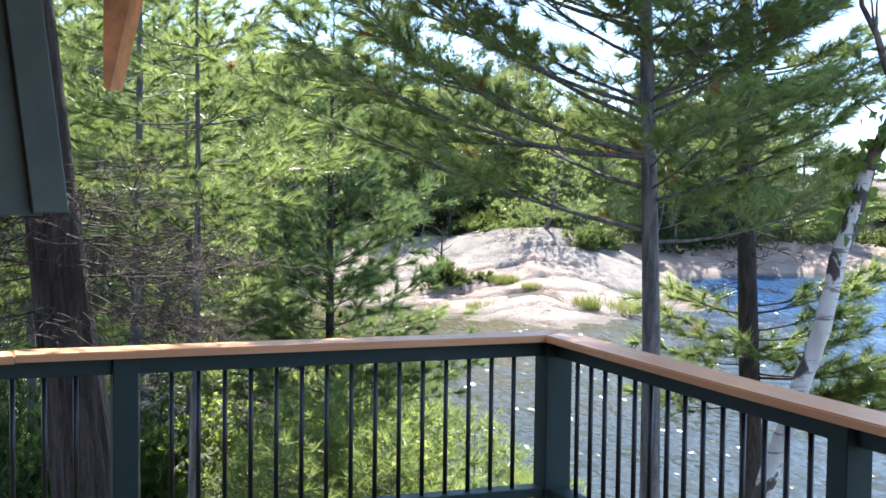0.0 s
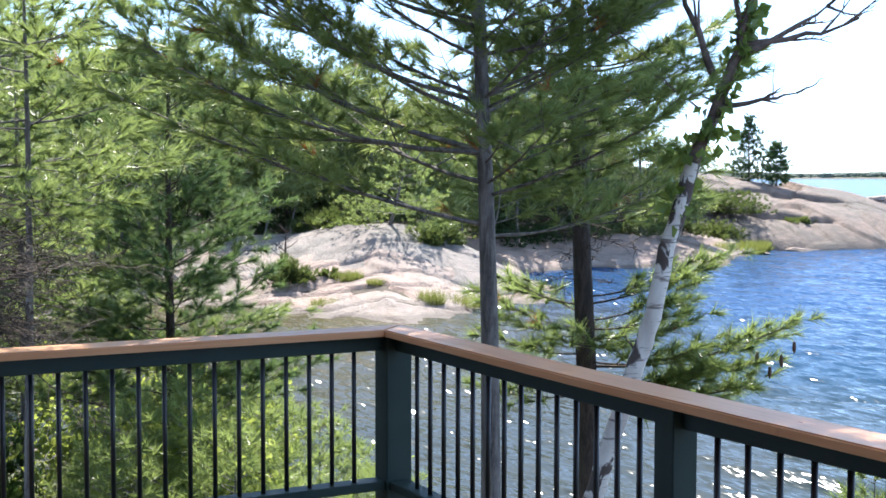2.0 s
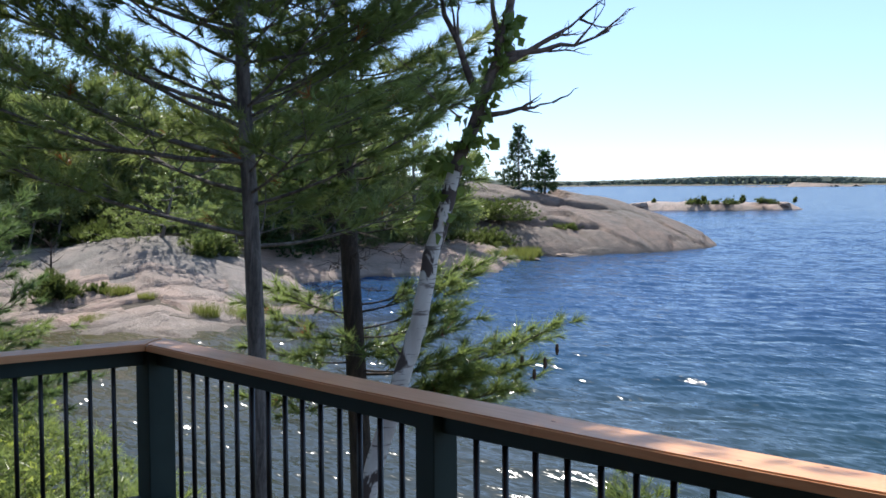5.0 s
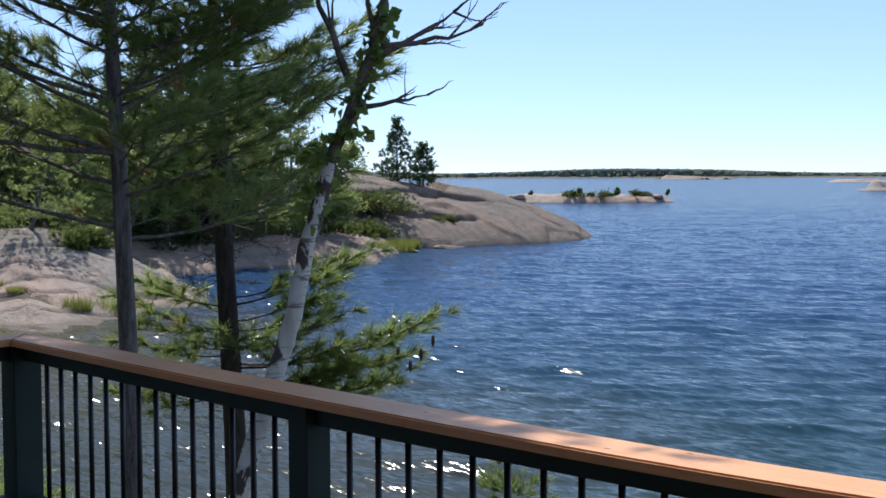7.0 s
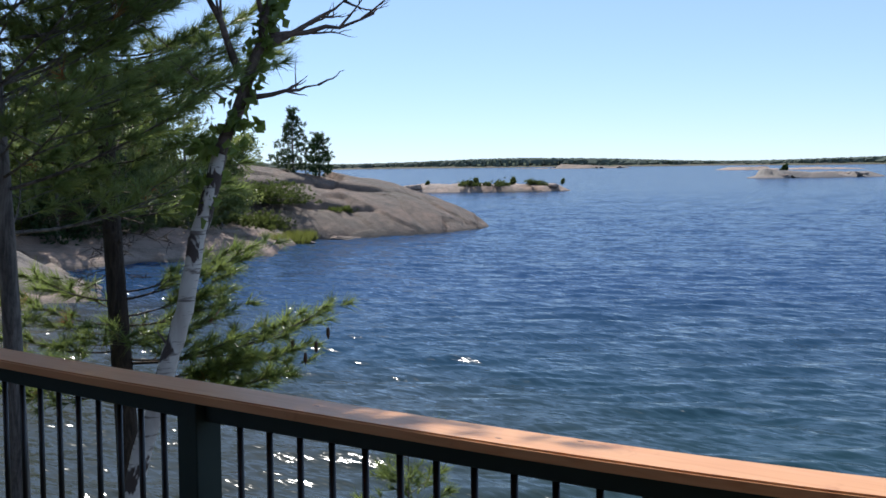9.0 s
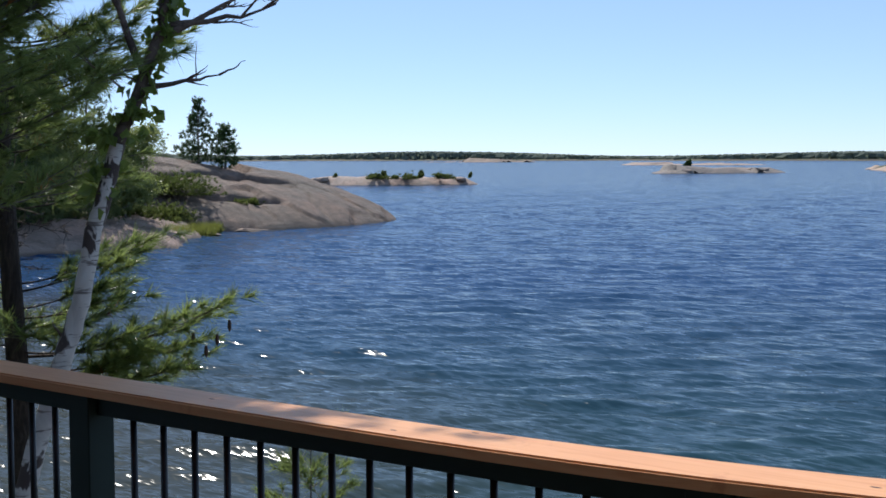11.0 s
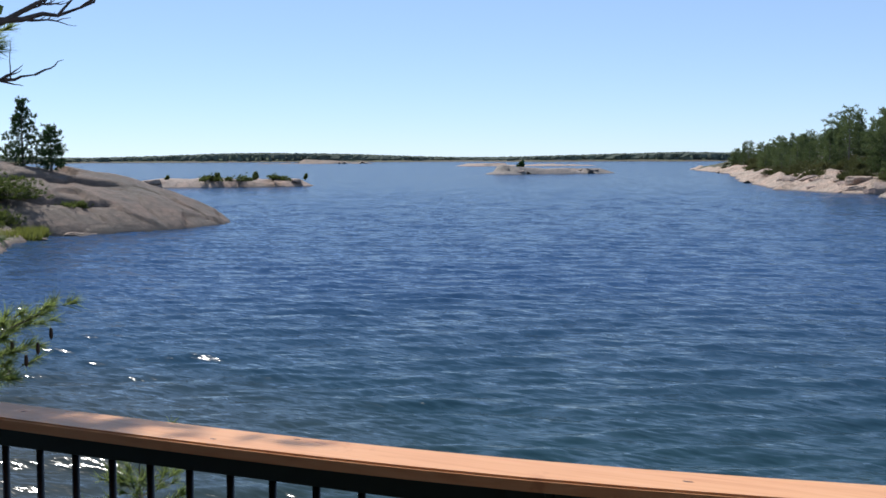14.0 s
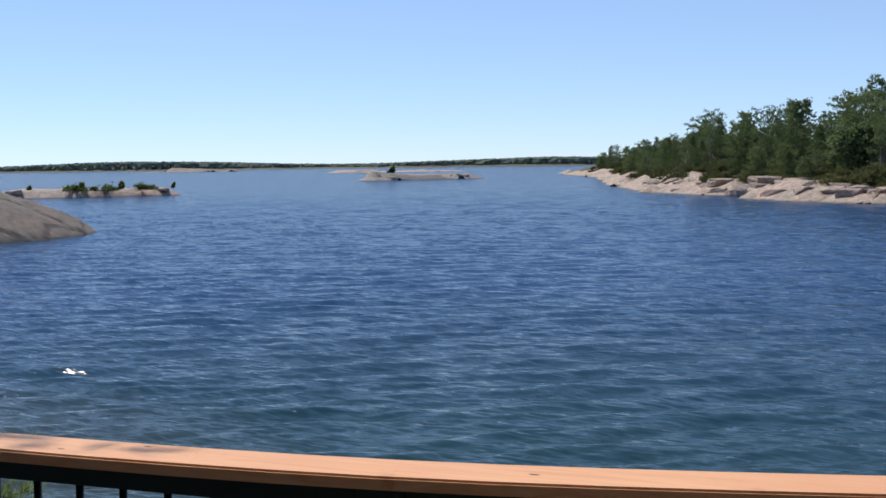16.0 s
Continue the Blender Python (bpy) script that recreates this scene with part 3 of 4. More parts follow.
cap_x = long_cap(rail_x, SHORE_NODES, "oiled reddish cedar cap board")
rail_y = railing("dark green wooden railing whose cap board has a joint", SIDE_NODES, 15, 0.182)
cap_board(rail_y, [(LX + W, 0.10), (LX + W - 0.001, RY - W - 0.002), (LX - W, RY + W - 0.002), (LX - W, 0.10)], "oiled reddish cedar cap board")
cap_y2 = cap_board(rail_y, [(LX + W, -3.2), (LX + W, 0.098), (LX - W, 0.098), (LX - W, -3.2)], "shaded cedar cap board")
cap_y2.location.z = -0.004


def spot(name, x, y, z, rx, ry, rz, mat, parent, label, seg=10, turn=None):
    """A small uneven disc set in a board: a knot."""
    bm = bmesh.new()
    bmesh.ops.create_uvsphere(bm, u_segments=seg, v_segments=6, radius=1)
    for v in bm.verts:
        v.co = (v.co.x * rx * (1 + 0.2 * math.sin(3 * math.atan2(v.co.y, v.co.x))) + x, v.co.y * ry + y, v.co.z * rz + z)
    return part(name, bm, mat, parent, label)


spot("knot", -1.10, 2.318 - W, 4.229, 0.013, 0.001, 0.007, M_KNOT, cap_x, "dark knot in the board edge")
for kx, ky in ((-1.62, 2.24), (-1.45, 2.33), (-2.25, 2.25)):
    spot("knot", kx, ky, CAP_TOP, 0.010, 0.004, 0.0006, M_KNOT, cap_x, "brown knot")
spot("knot", -0.55, 2.40, CAP_TOP, 0.012, 0.005, 0.0006, M_KNOT, cap_x, "brown knot")


def deck():
    top = tagged(new("deck"), "weathered plank deck on posts above the shore", "deck", kind="structure")
    y = -3.6
    while y < 3.2:
        x0 = -4.72 if y < 2.2 else -0.8 + (y - 2.2) * 3.85
        part("plank", board((x0, y, DECK - 0.035), (4.7, y + 0.138, DECK), 0.004), M_DECK, top)
        y += 0.144
    part("rim_joist", board((-4.66, 2.255, DECK - 0.27), (-0.9, 2.293, DECK - 0.037)), M_PAINT, top)
    part("rim_joist", board((-4.70, -3.6, DECK - 0.27), (-4.662, 2.253, DECK - 0.037)), M_PAINT, top)
    for x, yy in ((-4.4, 2.0), (-1.5, 2.0), (1.5, 2.0), (4.3, 2.0), (-4.4, -1.0), (4.3, -1.0)):
        part("support_post", board((x - 0.07, yy - 0.07, float(land(x, yy)) - 0.3), (x + 0.07, yy + 0.07, DECK - 0.036)), M_PAINT, top)


deck()


def house():
    roof = part("ceiling", board((-4.55, -3.9, 5.80), (6.0, 1.15, 5.95)), M_RAFTER)
    tagged(roof, "plain boarded porch ceiling over the deck", "ceiling", kind="structure")
    side = part("wall_side", board((4.9, -3.6, 3.1), (5.1, 1.1, 5.79)), M_PAINT)
    tagged(side, "plain dark green end wall of the porch", "wall", kind="structure")
    wall = part("wall_house", board((-5.2, -3.85, 1.2), (6.0, -3.65, 6.2)), M_PAINT)
    tagged(wall, "plain dark green house wall behind the deck", "wall", kind="structure")
    # the green boarded end that hangs down beside the roof overhang
    end = tagged(new("eave_end"), "dark green painted board end under the roof", "eave", kind="structure")
    for n, y0, y1, x0, x1, zb in (("panel", -0.75, 0.115, -3.52, -3.49, 4.765), ("corner_trim", 0.09, 0.185, -3.487, -3.462, 4.775), ("trim", -0.75, -0.065, -3.488, -3.46, 4.70)):
        bm = board((x0, y0, zb), (x1, y1, 5.8), 0.003)
        for v in bm.verts:
            v.co.y -= (v.co.z - 4.77) * 0.12
        part(n, bm, M_SIDING_LIT, end)
    bm = bmesh.new()
    prof = [(0.385, 5.175), (0.405, 5.168), (0.55, 5.8), (0.385, 5.8)]
    a = [bm.verts.new((-4.38, y, z)) for y, z in prof]
    b = [bm.verts.new((-4.47, y + 0.055, z + 0.004)) for y, z in prof]
    bm.faces.new(a)
    bm.faces.new(b[::-1])
    for i in range(4):
        j = (i + 1) % 4
        bm.faces.new((a[i], b[i], b[j], a[j]))
    bmesh.ops.recalc_face_normals(bm, faces=bm.faces[:])
    raf = part("rafter", bm, M_RAFTER)
    tagged(raf, "orange-stained rafter end under the roof edge", "rafter", kind="structure")


house()


# ---- trees ----
def pine(name, label, x, y, height, radius, lean=(0, 0), r0=0.06, bark=None, leaf=None, clear=0.25, whorls=14, per=5, tuft=(22, 0.10, 0.004),
         spacing=0.11, seed=1, dead=0, up=0.25, sink=0.15, rust=0.0, limbs=(), z=None, taper=1.0, group="", crown_pow=0.8, subs=True, fill=1, favour=(0, 0, 0), low=1.0, high=1.0, flute=0.0, dry=None, spray=False, fan=0.6, ragged=0.0):
    """A white pine: tapered trunk, whorls of limbs with side twigs, needle tufts. limbs: extra ones as (height, heading, length, rise).
    spray: the side twigs fork again into twiglets that end in brushes of needles. ragged: how much single limbs outgrow the rest."""
    rng = np.random.default_rng(seed)
    z0 = float(land(x, y)) if z is None else z
    top = tagged(new(name), label, "tree", group)
    top.location = (x, y, z0)
    hs = np.linspace(-sink, height, 12)
    wob = 0.012 * height * np.stack([np.sin(hs * 1.1 + seed), np.cos(hs * 0.9 + seed)], -1) * (hs > 0)[:, None] * 0.3
    path = np.stack([hs * lean[0] + wob[:, 0], hs * lean[1] + wob[:, 1], hs], -1)
    rad = r0 * np.clip(1 - (np.maximum(hs, 0) / height) ** 1.1 * 0.93, 0.03, 1) * taper
    rad[0] *= 1.35
    rad[1] *= 1.08
    sides = 42 if flute else 14
    v, f = tubes([(path, rad)], sides)
    if flute:
        # buttresses and furrows that run up the trunk and fade out
        ang = np.tile(np.arange(sides) * 2 * np.pi / sides, len(path))
        mid = np.repeat(path, sides, 0)
        up_t = np.repeat(np.clip(hs / 2.5, 0, 1), sides)
        swell = flute * (np.sin(3 * ang + 0.6) * (1.6 - 1.2 * up_t) + 0.5 * np.sin(11 * ang + 2 * up_t) + 0.3 * np.sin(17 * ang)) + 0.55 * (1 - up_t) ** 2
        v = mid + (v - mid) * (1 + swell)[:, None]
    mesh_object("trunk", v, f, bark or M_BARK, top, smooth=True)
    wood, tp, td, bare = [], [], [], []
    todo = []
    for w in range(whorls):
        u = (w + 0.5 * rng.random()) / whorls
        hh = height * (clear + (1 - clear) * u)
        k = per if u < 0.85 else per - 1
        ph = rng.random() * 6.28
        for i in range(k):
            L = radius * (1 - u) ** crown_pow * (0.65 + 0.5 * rng.random()) + 0.05 * radius
            az = ph + i * 6.283 / k + rng.normal() * 0.25
            L *= 1 + favour[1] * math.cos(az - radians(favour[0])) * (u > favour[2]) if favour[1] else 1
            L *= low if u < 0.3 else high
            L *= 1 + ragged * rng.normal() if ragged else 1
            L = max(L, 0.04 * radius)
            todo.append((hh + rng.normal() * 0.02 * height, az, L, up * (0.4 + u) + 0.1 * rng.normal(), False))
    for hh, az, L, rise in limbs:
        todo.append((hh, radians(az), L, rise, False))
    for i in range(dead):
        hh = dry[0] + (dry[1] - dry[0]) * rng.random() if dry else height * (0.12 + clear * rng.random())
        todo.append((hh, rng.random() * 6.28, radius * (0.22 + 0.42 * rng.random()), -0.1 + 0.2 * rng.normal(), True))
    for hh, az, L, rise, is_dead in todo:
        c = np.array([np.interp(hh, hs, path[:, 0]), np.interp(hh, hs, path[:, 1]), hh])
        d = np.array([-math.sin(az), math.cos(az), rise])
        t = np.linspace(0, 1, 6)
        bend = rng.normal(size=3) * 0.10 * L
        pts = c + d * (L * t)[:, None] + np.stack([bend[0] * t ** 2, bend[1] * t ** 2, (0.10 * L) * t ** 2 - 0.05 * L * np.sin(t * 3)], -1)
        rb = min(r0 * 0.3, 0.003 + (0.005 if is_dead else 0.0065) * L) * (1 - 0.85 * t)
        if is_dead:
            pts = pts + rng.normal(size=(6, 3)) * (0.045 * L * t)[:, None] - np.stack([0 * t, 0 * t, 0.22 * L * t ** 2], -1)
        (bare if is_dead else wood).append((pts, rb))
        ns = max(3, int(L / (0.075 if is_dead else spacing * (1.15 if spray else 1.5))))
        for q in range(ns):
            s = 0.22 + 0.78 * (q + rng.random()) / ns
            p = np.array([np.interp(s, t, pts[:, a]) for a in range(3)])
            side = 1 if q % 2 else -1
            fw = unit(d + np.array([-d[1], d[0], 0]) * side * (0.7 + 0.5 * rng.random()) + rng.normal(size=3) * 0.18 + [0, 0, 0.12])
            sl = L * (0.16 + 0.36 * (1 - s)) * (0.6 + 0.7 * rng.random()) + spacing * 0.4
            tt = np.linspace(0, 1, 4)
            sp = p + fw * (sl * tt)[:, None] + np.stack([0 * tt, 0 * tt, (0.05 if not is_dead else -0.1) * sl * tt ** 2], -1)
            if subs:
                (bare if is_dead else wood).append((sp + (rng.normal(size=(4, 3)) * (0.09 * sl * tt)[:, None] if is_dead else 0), (0.0016 + 0.006 * sl) * (1 - 0.75 * tt)))
            if is_dead:
                for _ in range(4):
                    o = sp[1] + (sp[3] - sp[1]) * rng.random()
                    e = o + unit(fw + rng.normal(size=3) * 0.8 - [0, 0, 0.2]) * sl * (0.25 + 0.5 * rng.random())
                    bare.append((np.stack([o, (o + e) / 2 + rng.normal(size=3) * 0.08 * sl, e]), [0.0028, 0.002, 0.001]))
                continue
            kk = max(1, int(sl / spacing))
            if spray:
                across = unit(np.cross(fw, [0, 0, 1.0]))
                for g in range(kk + 1):
                    w2 = 1.0 if g == kk else 0.2 + 0.8 * (g + rng.random()) / (kk + 1)
                    o = p + fw * sl * w2 + np.array([0, 0, 0.05 * sl * w2 ** 2])
                    aim = fw if g == kk else unit(fw * 0.8 + across * (1 if g % 2 else -1) * (0.5 + 0.5 * rng.random()) + [0, 0, 0.3] + rng.normal(size=3) * 0.2)
                    tl = spacing * (0.7 + 0.8 * rng.random())
                    wood.append((np.stack([o, o + aim * tl * 0.6, o + aim * tl]), [0.0026, 0.002, 0.0012]))
                    for _ in range(fill + 1):
                        tp.append(o + aim * tl * (1.0 - 0.75 * rng.random() * (_ > 0)))
                        td.append(aim + rng.normal(size=3) * 0.12)
                continue
            for g in range(kk):
                w2 = (g + 1) / kk
                tp.append(p + fw * sl * w2 + rng.normal(size=3) * spacing * 0.22)
                td.append(fw + rng.normal(size=3) * 0.35 + [0, 0, 0.25])
                for _ in range(fill):
                    tp.append(tp[-1 - _] + rng.normal(size=3) * spacing * 0.7)
                    td.append(fw + rng.normal(size=3) * 0.6 + [0, 0, 0.2])
        if not is_dead:
            tp.append(pts[-1])
            td.append(d)
    if wood:
        v, f = tubes(wood, 4)
        tagged(mesh_object("branch", v, f, M_BARK if bark is None else bark, top, smooth=True), kind="stuff")
    if bare:
        v, f = tubes(bare, 3)
        tagged(mesh_object("dead_branch", v, f, M_TWIG, top, "bare dead grey twigs"), kind="stuff")
    tp, td = np.array(tp), np.array(td)
    if rust:
        pick = rng.random(len(tp)) < rust
        v, f = needles(rng, tp[pick], td[pick], *tuft, min(fan, 0.55), spacing * 0.8)
        mesh_object("dead_needles", v, f, M_RUST, top, "rust-coloured dead needle tufts")
        tp, td = tp[~pick], td[~pick]
    v, f = needles(rng, tp, td, *tuft, fan, spacing * 0.45)
    mesh_object("crown", v, f, leaf or M_PINE, top)
    return top


def broadleaf(name, label, x, y, height, radius, seed=1, count=2600, size=0.11, leaf=None, clear=0.2, z=None, group="", r0=0.07, bark=None):
    """A deciduous tree or shrub: forking limbs and many single leaves in uneven clumps."""
    rng = np.random.default_rng(seed)
    z0 = float(land(x, y)) if z is None else z
    top = tagged(new(name), label, "tree" if height > 2.5 else "shrub", group)
    top.location = (x, y, z0)
    lines, tips = [], []
    hs = np.linspace(-0.15, height * 0.85, 7)
    trunk = np.stack([0.04 * height * np.sin(hs + seed), 0.04 * height * np.cos(hs * 0.8 + seed), hs], -1)
    lines.append((trunk, r0 * np.linspace(1, 0.25, 7)))
    for i in range(30):
        u = clear + (1 - clear) * rng.random()
        p = np.array([np.interp(u * height * 0.85, hs, trunk[:, a]) for a in range(3)])
        az = rng.random() * 6.28
        L = radius * (0.55 + 0.5 * rng.random()) * (1.1 - 0.5 * abs(u - 0.45))
        d = np.array([math.cos(az), math.sin(az), 0.35 + 0.5 * rng.random()])
        t = np.linspace(0, 1, 5)
        pts = p + d * (L * t)[:, None] + rng.normal(size=(5, 3)) * 0.04 * L * t[:, None]
        lines.append((pts, r0 * 0.35 * (1 - 0.8 * t)))
        for q in (0.5, 0.7, 0.85, 1.0):
            tips.append(p + d * L * q + rng.normal(size=3) * 0.12 * L)
    v, f = tubes(lines, 6)
    mesh_object("trunk", v, f, bark or M_BARK, top, smooth=True)
    tips = np.array(tips)
    P = tips[rng.integers(0, len(tips), count)] + rng.normal(size=(count, 3)) * radius * np.array([0.125, 0.125, 0.095])
    P[:, 2] = np.maximum(P[:, 2], 0.03)
    v, f = leaves(rng, P, size, 0.3)
    mesh_object("crown", v, f, leaf or M_LEAF, top)
    return top


def juniper(name, label, x, y, radius, height, seed=1, leaf=None, count=700, nl=(14, 0.16, 0.02), z=None, group=""):
    """A low spreading shrub: stems from the base, each clothed in short needle sprays."""
    rng = np.random.default_rng(seed)
    z0 = float(z) if z is not None else float(land(x, y))
    top = tagged(new(name), label, "shrub", group)
    top.location = (x, y, z0 - 0.05)
    lines, P, D = [], [], []
    for i in range(max(8, count // 24)):
        az, el = rng.random() * 6.28, rng.random() ** 0.6
        tip = np.array([math.cos(az) * radius * el, math.sin(az) * radius * el, height * (1.05 - 0.75 * el ** 2) * (0.6 + 0.45 * rng.random())])
        t = np.linspace(0, 1, 4)
        pts = tip * np.stack([t, t, t ** 0.7], -1)
        lines.append((pts, 0.012 * radius * (1.1 - t)))
        for _ in range(24):
            s = 0.35 + 0.65 * rng.random()
            P.append(tip * [s, s, s ** 0.7] + rng.normal(size=3) * 0.09 * radius)
            D.append(tip + [0, 0, height])
    v, f = tubes(lines, 4)
    tagged(mesh_object("stem", v, f, M_BARK, top), kind="stuff")
    P = np.array(P)
    P[:, 2] = np.maximum(P[:, 2], 0.02)
    v, f = needles(rng, P, np.array(D), *nl, 0.5, 0.05)
    mesh_object("crown", v, f, leaf or M_SHRUB, top)
    return top


def grass(name, label, x, y, radius, height, seed=1, count=500, z=None, leaf=None, w=0.02):
    rng = np.random.default_rng(seed)
    z0 = float(z) if z is not None else float(land(x, y))
    a, r = rng.random(count) * 6.28, radius * np.sqrt(rng.random(count))
    P = np.stack([np.cos(a) * r, np.sin(a) * r, np.zeros(count)], -1)
    v, f = needles(rng, P, np.tile([0, 0, 1.0], (count, 1)), 3, height, w, 0.28)
    ob = mesh_object(name, v, f, leaf or M_GRASS)
    ob.location = (x, y, z0 - 0.04)
    return tagged(ob, label, "grass", kind="stuff")


# trees close to the deck
# unseen upper limbs, added or lengthened on these two pines to shade the cap
pine("pine_tree", "young white pine with grey trunk beside the deck", -5.37, 3.15, 7.5, 1.32, low=1.0, high=1.25, favour=(150, 0.2, 0), crown_pow=0.55, r0=0.064, clear=0.435, whorls=21, per=6, seed=11,
     leaf=M_PINE, tuft=(24, 0.10, 0.0046), spacing=0.105, fill=2, rust=0.008, up=0.75, lean=(-0.006, -0.008), spray=True, fan=0.42, ragged=0.12,
     limbs=[(4.42 + 0.05 * i, 137.5 * i, 1.15 - 0.014 * i + 0.1 * (i % 3), 0.12) for i in range(52)])
pine("pine_tree", "older pine with dark broken bark by the shore", -6.33, 4.44, 8.2, 0.66, low=1.0, high=1.7, crown_pow=0.3, r0=0.085, bark=M_BARK_DARK, clear=0.435, whorls=25, per=6, seed=12,
     leaf=M_PINE, tuft=(24, 0.105, 0.0050), spacing=0.10, fill=2, dead=16, dry=(3.05, 3.6), lean=(-0.008, -0.01), rust=0.006, up=0.55, spray=True, fan=0.42, ragged=0.15,
     limbs=[(2.52, -46, 1.18, 0.16), (2.36, -42, 0.92, 0.0), (2.46, -55, 0.9, 0.04), (2.42, -40, 1.0, 0.08), (2.55, -62, 0.7, 0.1), (2.3, -34, 0.8, 0.05), (2.9, -38, 0.72, 0.32), (2.8, -50, 0.6, 0.28), (2.75, -28, 0.72, 0.12),
            (2.75, 146, 0.62, 0.25), (2.9, 130, 0.5, 0.2), (2.7, 175, 0.5, 0.2), (2.95, -20, 0.6, 0.2), (2.65, -75, 0.6, 0.2), (2.35, 150, 0.6, -0.05), (2.5, 140, 0.62, 0.05), (2.6, 162, 0.55, 0.1), (2.45, 120, 0.6, 0.1), (2.65, -130, 0.6, 0.15), (2.6, 40, 0.7, 0.1), (2.85, 90, 0.5, 0.2), (2.4, 170, 0.5, 0.0)])
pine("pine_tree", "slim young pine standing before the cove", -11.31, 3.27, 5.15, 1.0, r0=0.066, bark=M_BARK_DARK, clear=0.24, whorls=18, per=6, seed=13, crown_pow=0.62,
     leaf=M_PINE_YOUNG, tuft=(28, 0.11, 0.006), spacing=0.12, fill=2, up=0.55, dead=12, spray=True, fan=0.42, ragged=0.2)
pine("pine_tree", "old tree with shaggy fluted bark by the railing", -6.77, 0.80, 9.0, 1.9, flute=0.13, r0=0.185, bark=M_CEDARBARK, clear=0.46, whorls=9, per=5, seed=14,
     leaf=M_PINE, tuft=(22, 0.10, 0.0055), spacing=0.13, fill=2, dead=48, dry=(2.5, 3.3), up=0.12, lean=(-0.015, -0.125), spray=True, fan=0.45)
pine("pine_tree", "thin pine with bare lower branches", -9.71, 1.26, 6.4, 1.2, r0=0.055, clear=0.42, whorls=8, per=5, seed=15,
     leaf=M_PINE, tuft=(28, 0.105, 0.0055), spacing=0.13, fill=3, dead=46, dry=(2.1, 3.2), spray=True, fan=0.42, ragged=0.2, up=0.35)
pine("pine_tree", "thin shaded pine with dead twigs", -8.66, 1.50, 5.4, 1.0, r0=0.042, clear=0.55, whorls=5, per=5, seed=16,
     leaf=M_PINE, tuft=(22, 0.11, 0.007), spacing=0.13, fill=2, dead=44, dry=(2.0, 3.0), spray=True, fan=0.42)
for i, (x, y, h, r) in enumerate([(-11.6, 2.0, 5.2, 1.2), (-12.8, 0.7, 6.0, 1.5), (-10.6, -0.2, 5.0, 1.3), (-14.5, 1.6, 6.5, 1.5)]):
    pine("pine_tree", "bushy bright green pine on the wooded bank", x, y, h, r, r0=0.06, clear=0.3 if i == 0 else 0.42, whorls=11, per=5, seed=18 + i, tuft=(30, 0.11, 0.0062), spacing=0.15,
         fill=2, up=0.4, dead=10, group="bank pines", spray=True, fan=0.42, ragged=0.25)
pine("pine_sapling", "small green pine sapling under the deck rail", -5.92, 6.47, 2.15, 0.55, fill=2, r0=0.02, clear=0.1, whorls=7, per=5, seed=17,
     leaf=M_PINE, tuft=(22, 0.09, 0.0045), spacing=0.10, up=0.5, spray=True, fan=0.42)


def pine_cones():
    """Hanging cones at the end of the low limb over the water."""
    rng = np.random.default_rng(33)
    for i in range(4):
        x, y, z = -5.52 + 0.14 * rng.normal(), 5.28 + 0.14 * rng.normal(), 3.76 + 0.05 * rng.normal()
        bm = bmesh.new()
        bmesh.ops.create_uvsphere(bm, u_segments=8, v_segments=8, radius=1)
        for v in bm.verts:
            k = 0.016 * (1 + 0.18 * math.sin(v.co.z * 14)) * (0.75 + 0.25 * v.co.z)
            v.co = (v.co.x * k, v.co.y * k, v.co.z * 0.038)
        ob = part("pine_cone", bm, M_KNOT)
        ob.location = (x, y, z)
        tagged(ob, "dark brown cone hanging from the pine limb", "pine cone", "pine cones")


pine_cones()


